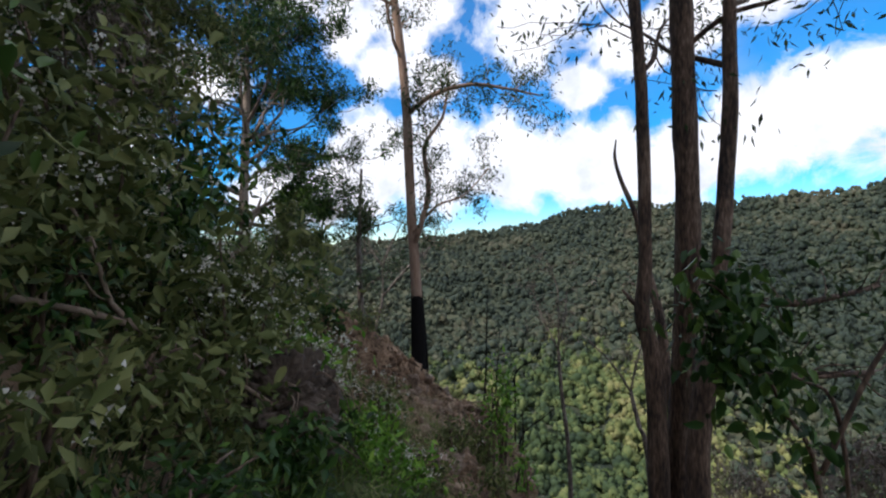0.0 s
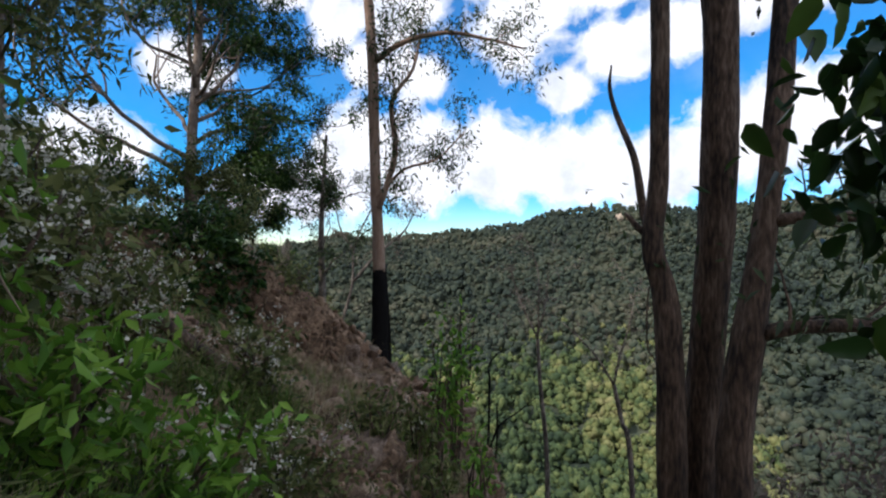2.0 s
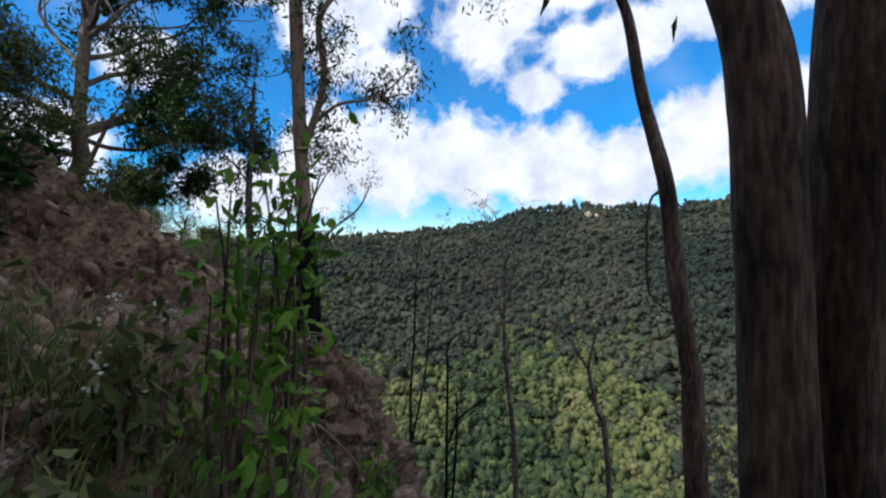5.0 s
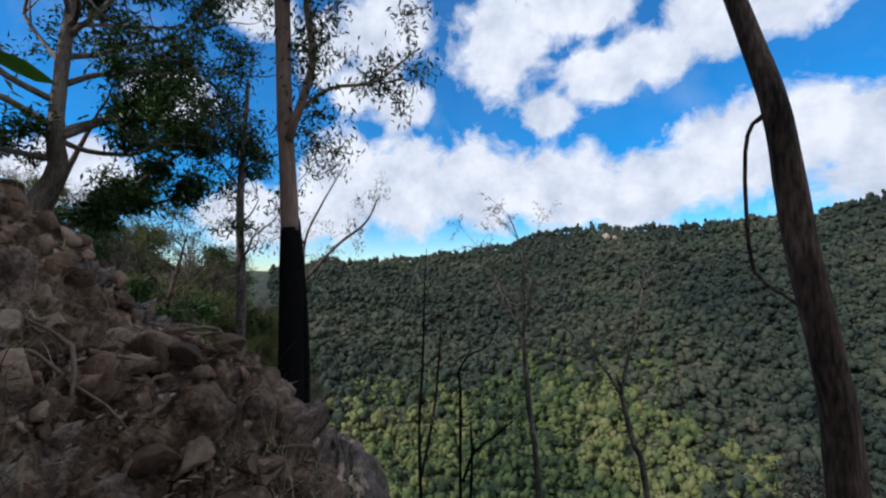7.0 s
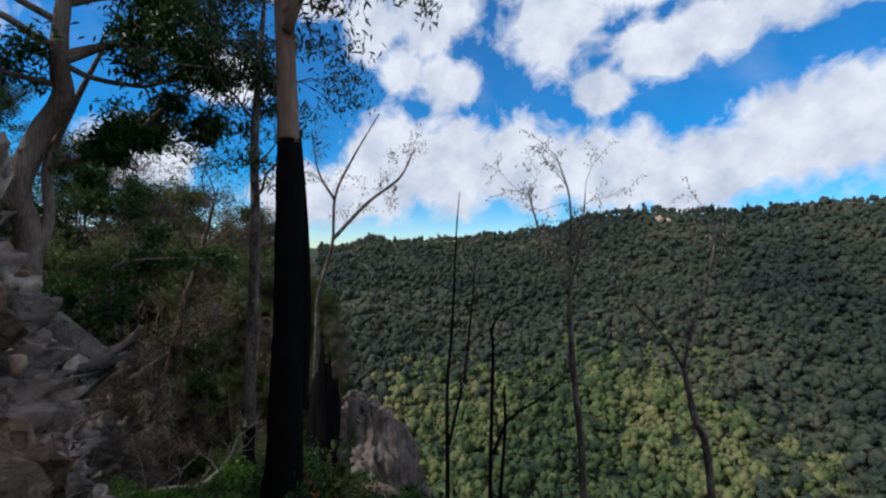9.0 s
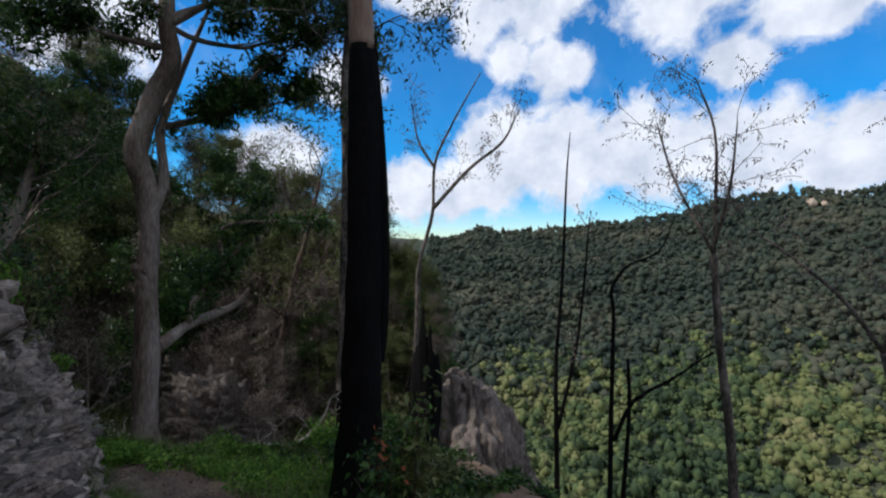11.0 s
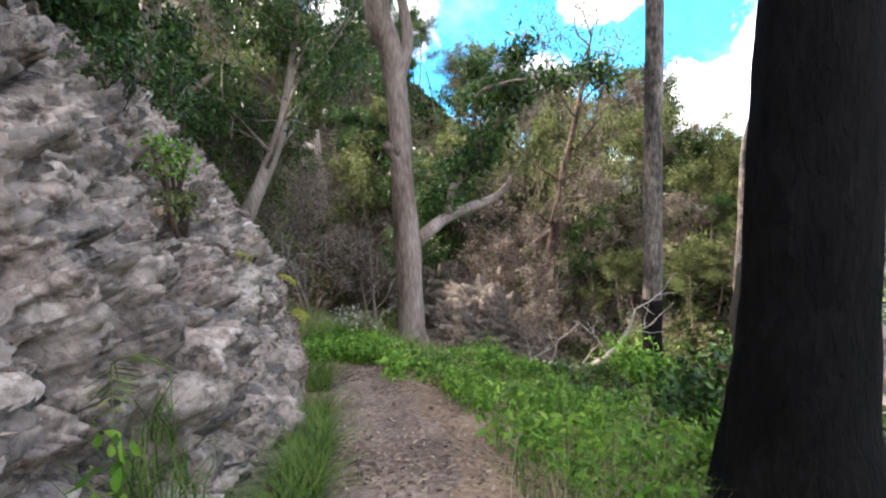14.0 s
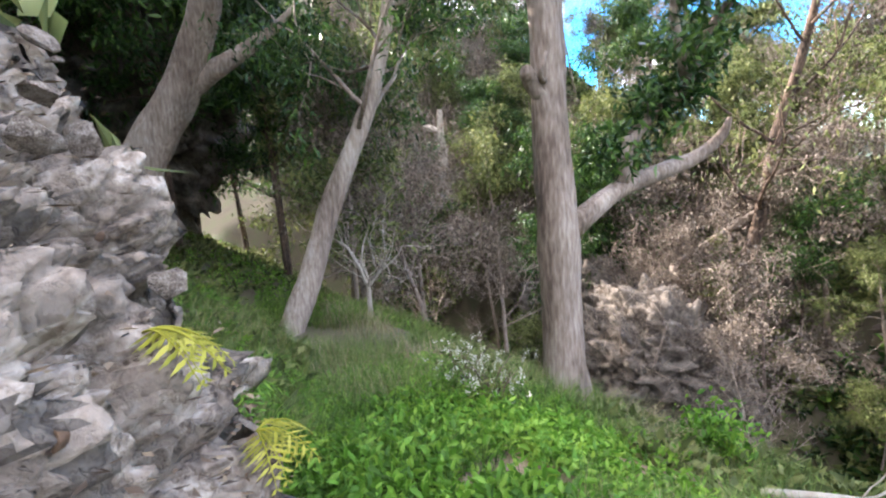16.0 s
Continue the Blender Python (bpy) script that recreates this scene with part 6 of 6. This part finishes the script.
for p in pts:
    s = 0.07 + 0.17 * rg.random() ** 2.5
    o = new("stone", STONES[int(rg.integers(8))])
    o.parent = bank
    o.matrix_basis = Matrix.LocRotScale(Vector(p - base + [0, 0, s * 0.1]), Euler(rg.uniform(-0.6, 0.6, 3) + [0, 0, rg.uniform(0, 6)]), (s, s, s))
sp = Soup()
raw = [(np.array([w.co[:] for w in m_.vertices]), np.array([list(f.vertices) for f in m_.polygons])) for m_ in STONES]
for p in np.vstack([crest(rg, 900), trail_scatter(rg, 1900, 4.0, 10.6, 0.45, 3.6), trail_scatter(rg, 250, 0, 5, 0.5, 3), trail_scatter(rg, 260, 10.5, 16.5, 0.35, 1.2), trail_scatter(rg, 200, 5, 17, -0.9, 0.5)]):
    s = 0.02 + 0.06 * rg.random() ** 2
    v, f = raw[int(rg.integers(8))]
    r_ = np.array(Euler(rg.uniform(0, 6, 3)).to_matrix())
    sp.add(v @ r_.T * s + p - base, None, f)
for p in crest(rg, 1700):
    s = 0.05 + 0.17 * rg.random() ** 2.4
    v, f = raw[int(rg.integers(8))]
    r_ = np.array(Euler(rg.uniform(0, 6, 3)).to_matrix())
    sp.add(v @ r_.T * s + p - base, None, f)
# blocks standing proud of the rock face
face = bpy.data.objects["rock_face"]
BLOCKS = []
for me in STONES:
    c = me.copy()
    c.name = "rock_block"
    c.materials.clear()
    c.materials.append(M["rock"])
    BLOCKS.append(c)
for p in np.vstack([trail_scatter(rg, 170, 11.2, 15.2, 1.05, 2.3), trail_scatter(rg, 70, 15.0, 16.9, 0.75, 1.6)]):
    s = 0.05 + 0.12 * rg.random() ** 2.2
    o = new("rock_block", BLOCKS[int(rg.integers(8))])
    o.parent = face
    o.matrix_basis = Matrix.LocRotScale(Vector(p), Euler(rg.uniform(0, 6, 3)), (s, s * 0.9, s * 0.8))
tagged(part("small_stones", sp.mesh("small_stones", M["stones"]), bank, "small broken stones"), kind="stuff")


# ---- rock masses ----
def crag(name, label, at, size, seed, cells, mat="rock", sub=5, beds=0.5, peak=False):
    """A crag: a rounded mass broken into angular blocks of one size."""
    v, f = ico(sub)
    rg_ = np.random.default_rng(seed)
    sz = np.array(size, float)
    w = v * (1 + 0.4 * fbm(v[:, 0] * 1.7, v[:, 1] * 1.7, v[:, 2] * 1.7, 4, seed))[:, None] * sz
    if peak:
        w[:, :2] *= np.interp(v[:, 2], [-1, 0, 0.2, 0.72, 1], [1.0, 0.9, 0.82, 0.6, 0.42])[:, None]
    push = 0
    n = v / sz
    n /= np.linalg.norm(n, axis=1)[:, None]
    tall = np.array([1, 1, beds])
    for cells, amount in ((cells, 1.0), (cells * 7, 1.05)):
        push = push + amount * broken(w * tall, cells, rg_, sz * tall)
    ob = new(name, mesh_of(name, w + n * push[:, None], [f], M[mat]))
    ob.location = at
    return tagged(ob, label, "rock")


def broken(w, cells, rg_, sz):
    """How far each place of a surface stands proud when it is split into so many blocks."""
    from mathutils import kdtree
    sd = w[rg_.integers(0, len(w), cells)] + rg_.normal(size=(cells, 3)) * sz.min() * 0.05
    kd = kdtree.KDTree(cells)
    for q, p in enumerate(sd):
        kd.insert(p, q)
    kd.balance()
    hit = [kd.find_n(p, 2) for p in w]
    k = np.array([h[0][1] for h in hit])
    gap = np.array([h[1][2] - h[0][2] for h in hit])
    cell = 2.2 * (sz.prod() ** (1 / 3)) / math.sqrt(cells) * 1.6
    off, tilt = rg_.uniform(-0.3, 0.3, cells), rg_.normal(size=(cells, 3)) * 0.35
    push = cell * off[k] + ((w - sd[k]) * tilt[k]).sum(1) - 0.3 * cell * (1 - np.clip(gap / (0.3 * cell), 0, 1))
    return push


crag("spur_crag", "steep grey rock crag at the end of the spur", (-2.3, 33.0, -14.0), (4.9, 4.0, 9.2), 701, 900, "crag", 6, 0.3, True)
crag("gully_outcrop", "layered grey rock outcrop behind the trees", (-14.3, 30.2, -9.4), (3.4, 2.2, 3.6), 702, 420, "rock_c", 6, 2.6)
crag("gully_outcrop", "layered grey rock outcrop behind the trees", (-18.5, 31.5, -8.6), (3.6, 2.2, 3.2), 703, 420, "rock_c", 6, 2.6)
crag("hill_crag", "dark overhanging rock wall above the gully", (-25.0, 14.6, 2.6), (3.2, 4.6, 5.6), 704, 300, "rock_c", 6, 2.2)
clump = crag("earth_clump", "dark clump of earth and roots jutting from the bank", (-1.1, 5.05, 3.62), (0.3, 0.42, 0.42), 705, 160, "dark_earth", 6, 1.4)
for n in range(34):
    rg_ = np.random.default_rng(860 + n)
    a_, z_ = rg_.uniform(-2.4, 0.9), rg_.uniform(-0.25, 0.36)
    p_ = np.array([math.cos(a_) * 0.27, math.sin(a_) * 0.37, z_])
    line_ = [p_ * 0.85]
    for q in range(4):
        line_.append(line_[-1] + np.array([math.cos(a_) * 0.035, math.sin(a_) * 0.035, -0.02 - 0.04 * q]) + rg_.normal(size=3) * 0.03)
    v, q, t = tube(line_, [0.006, 0.005, 0.004, 0.003, 0.0015], 5, 0.04, 0.05, n)
    part("root", mesh_of("root", v, [q, t], M["root_wood" if n % 5 == 0 else "bark_dark"], True), clump, "thin hanging root")
for n, (a_, e_, w_) in enumerate(((23.2, 5.6, 6), (22.4, 5.45, 3.5), (24.2, 5.55, 3.5))):
    r_ = 838
    crag("far_cliff", "pale sandstone cliff below the far ridge", (r_ * math.sin(radians(a_)), 10 + r_ * math.cos(radians(a_)), 2 + r_ * math.tan(radians(e_)) - 2), (w_ * 1.1, w_, w_ * 1.3), 710 + n, 60, "cliff", 3)

# orange subsoil bared at the burnt gum
sp = Soup()
for x, y, r_, h_ in ((-0.62, 16.95, 0.38, 0.26), (-0.92, 17.35, 0.45, 0.2), (-1.25, 17.7, 0.45, 0.17), (-0.4, 16.6, 0.32, 0.2), (-1.0, 16.9, 0.3, 0.1)):
    k_ = np.linspace(0, 2 * np.pi, 18, endpoint=False)
    rr_ = r_ * (1 + 0.3 * np.sin(k_ * 3 + x * 9))
    ring = np.stack([x + rr_ * np.cos(k_), y + 0.7 * rr_ * np.sin(k_)], 1)
    vv = np.vstack([np.c_[ring, height(ring[:, 0], ring[:, 1]) + 0.0], [[x, y, ground_z(x, y) + h_]]])
    sp.add(vv, None, [[q, (q + 1) % 18, 18] for q in range(18)])
tagged(new("bare_soil", sp.mesh("bare_soil", M["orange"], True)), "bare orange subsoil at the tree's foot", "soil", kind="stuff")
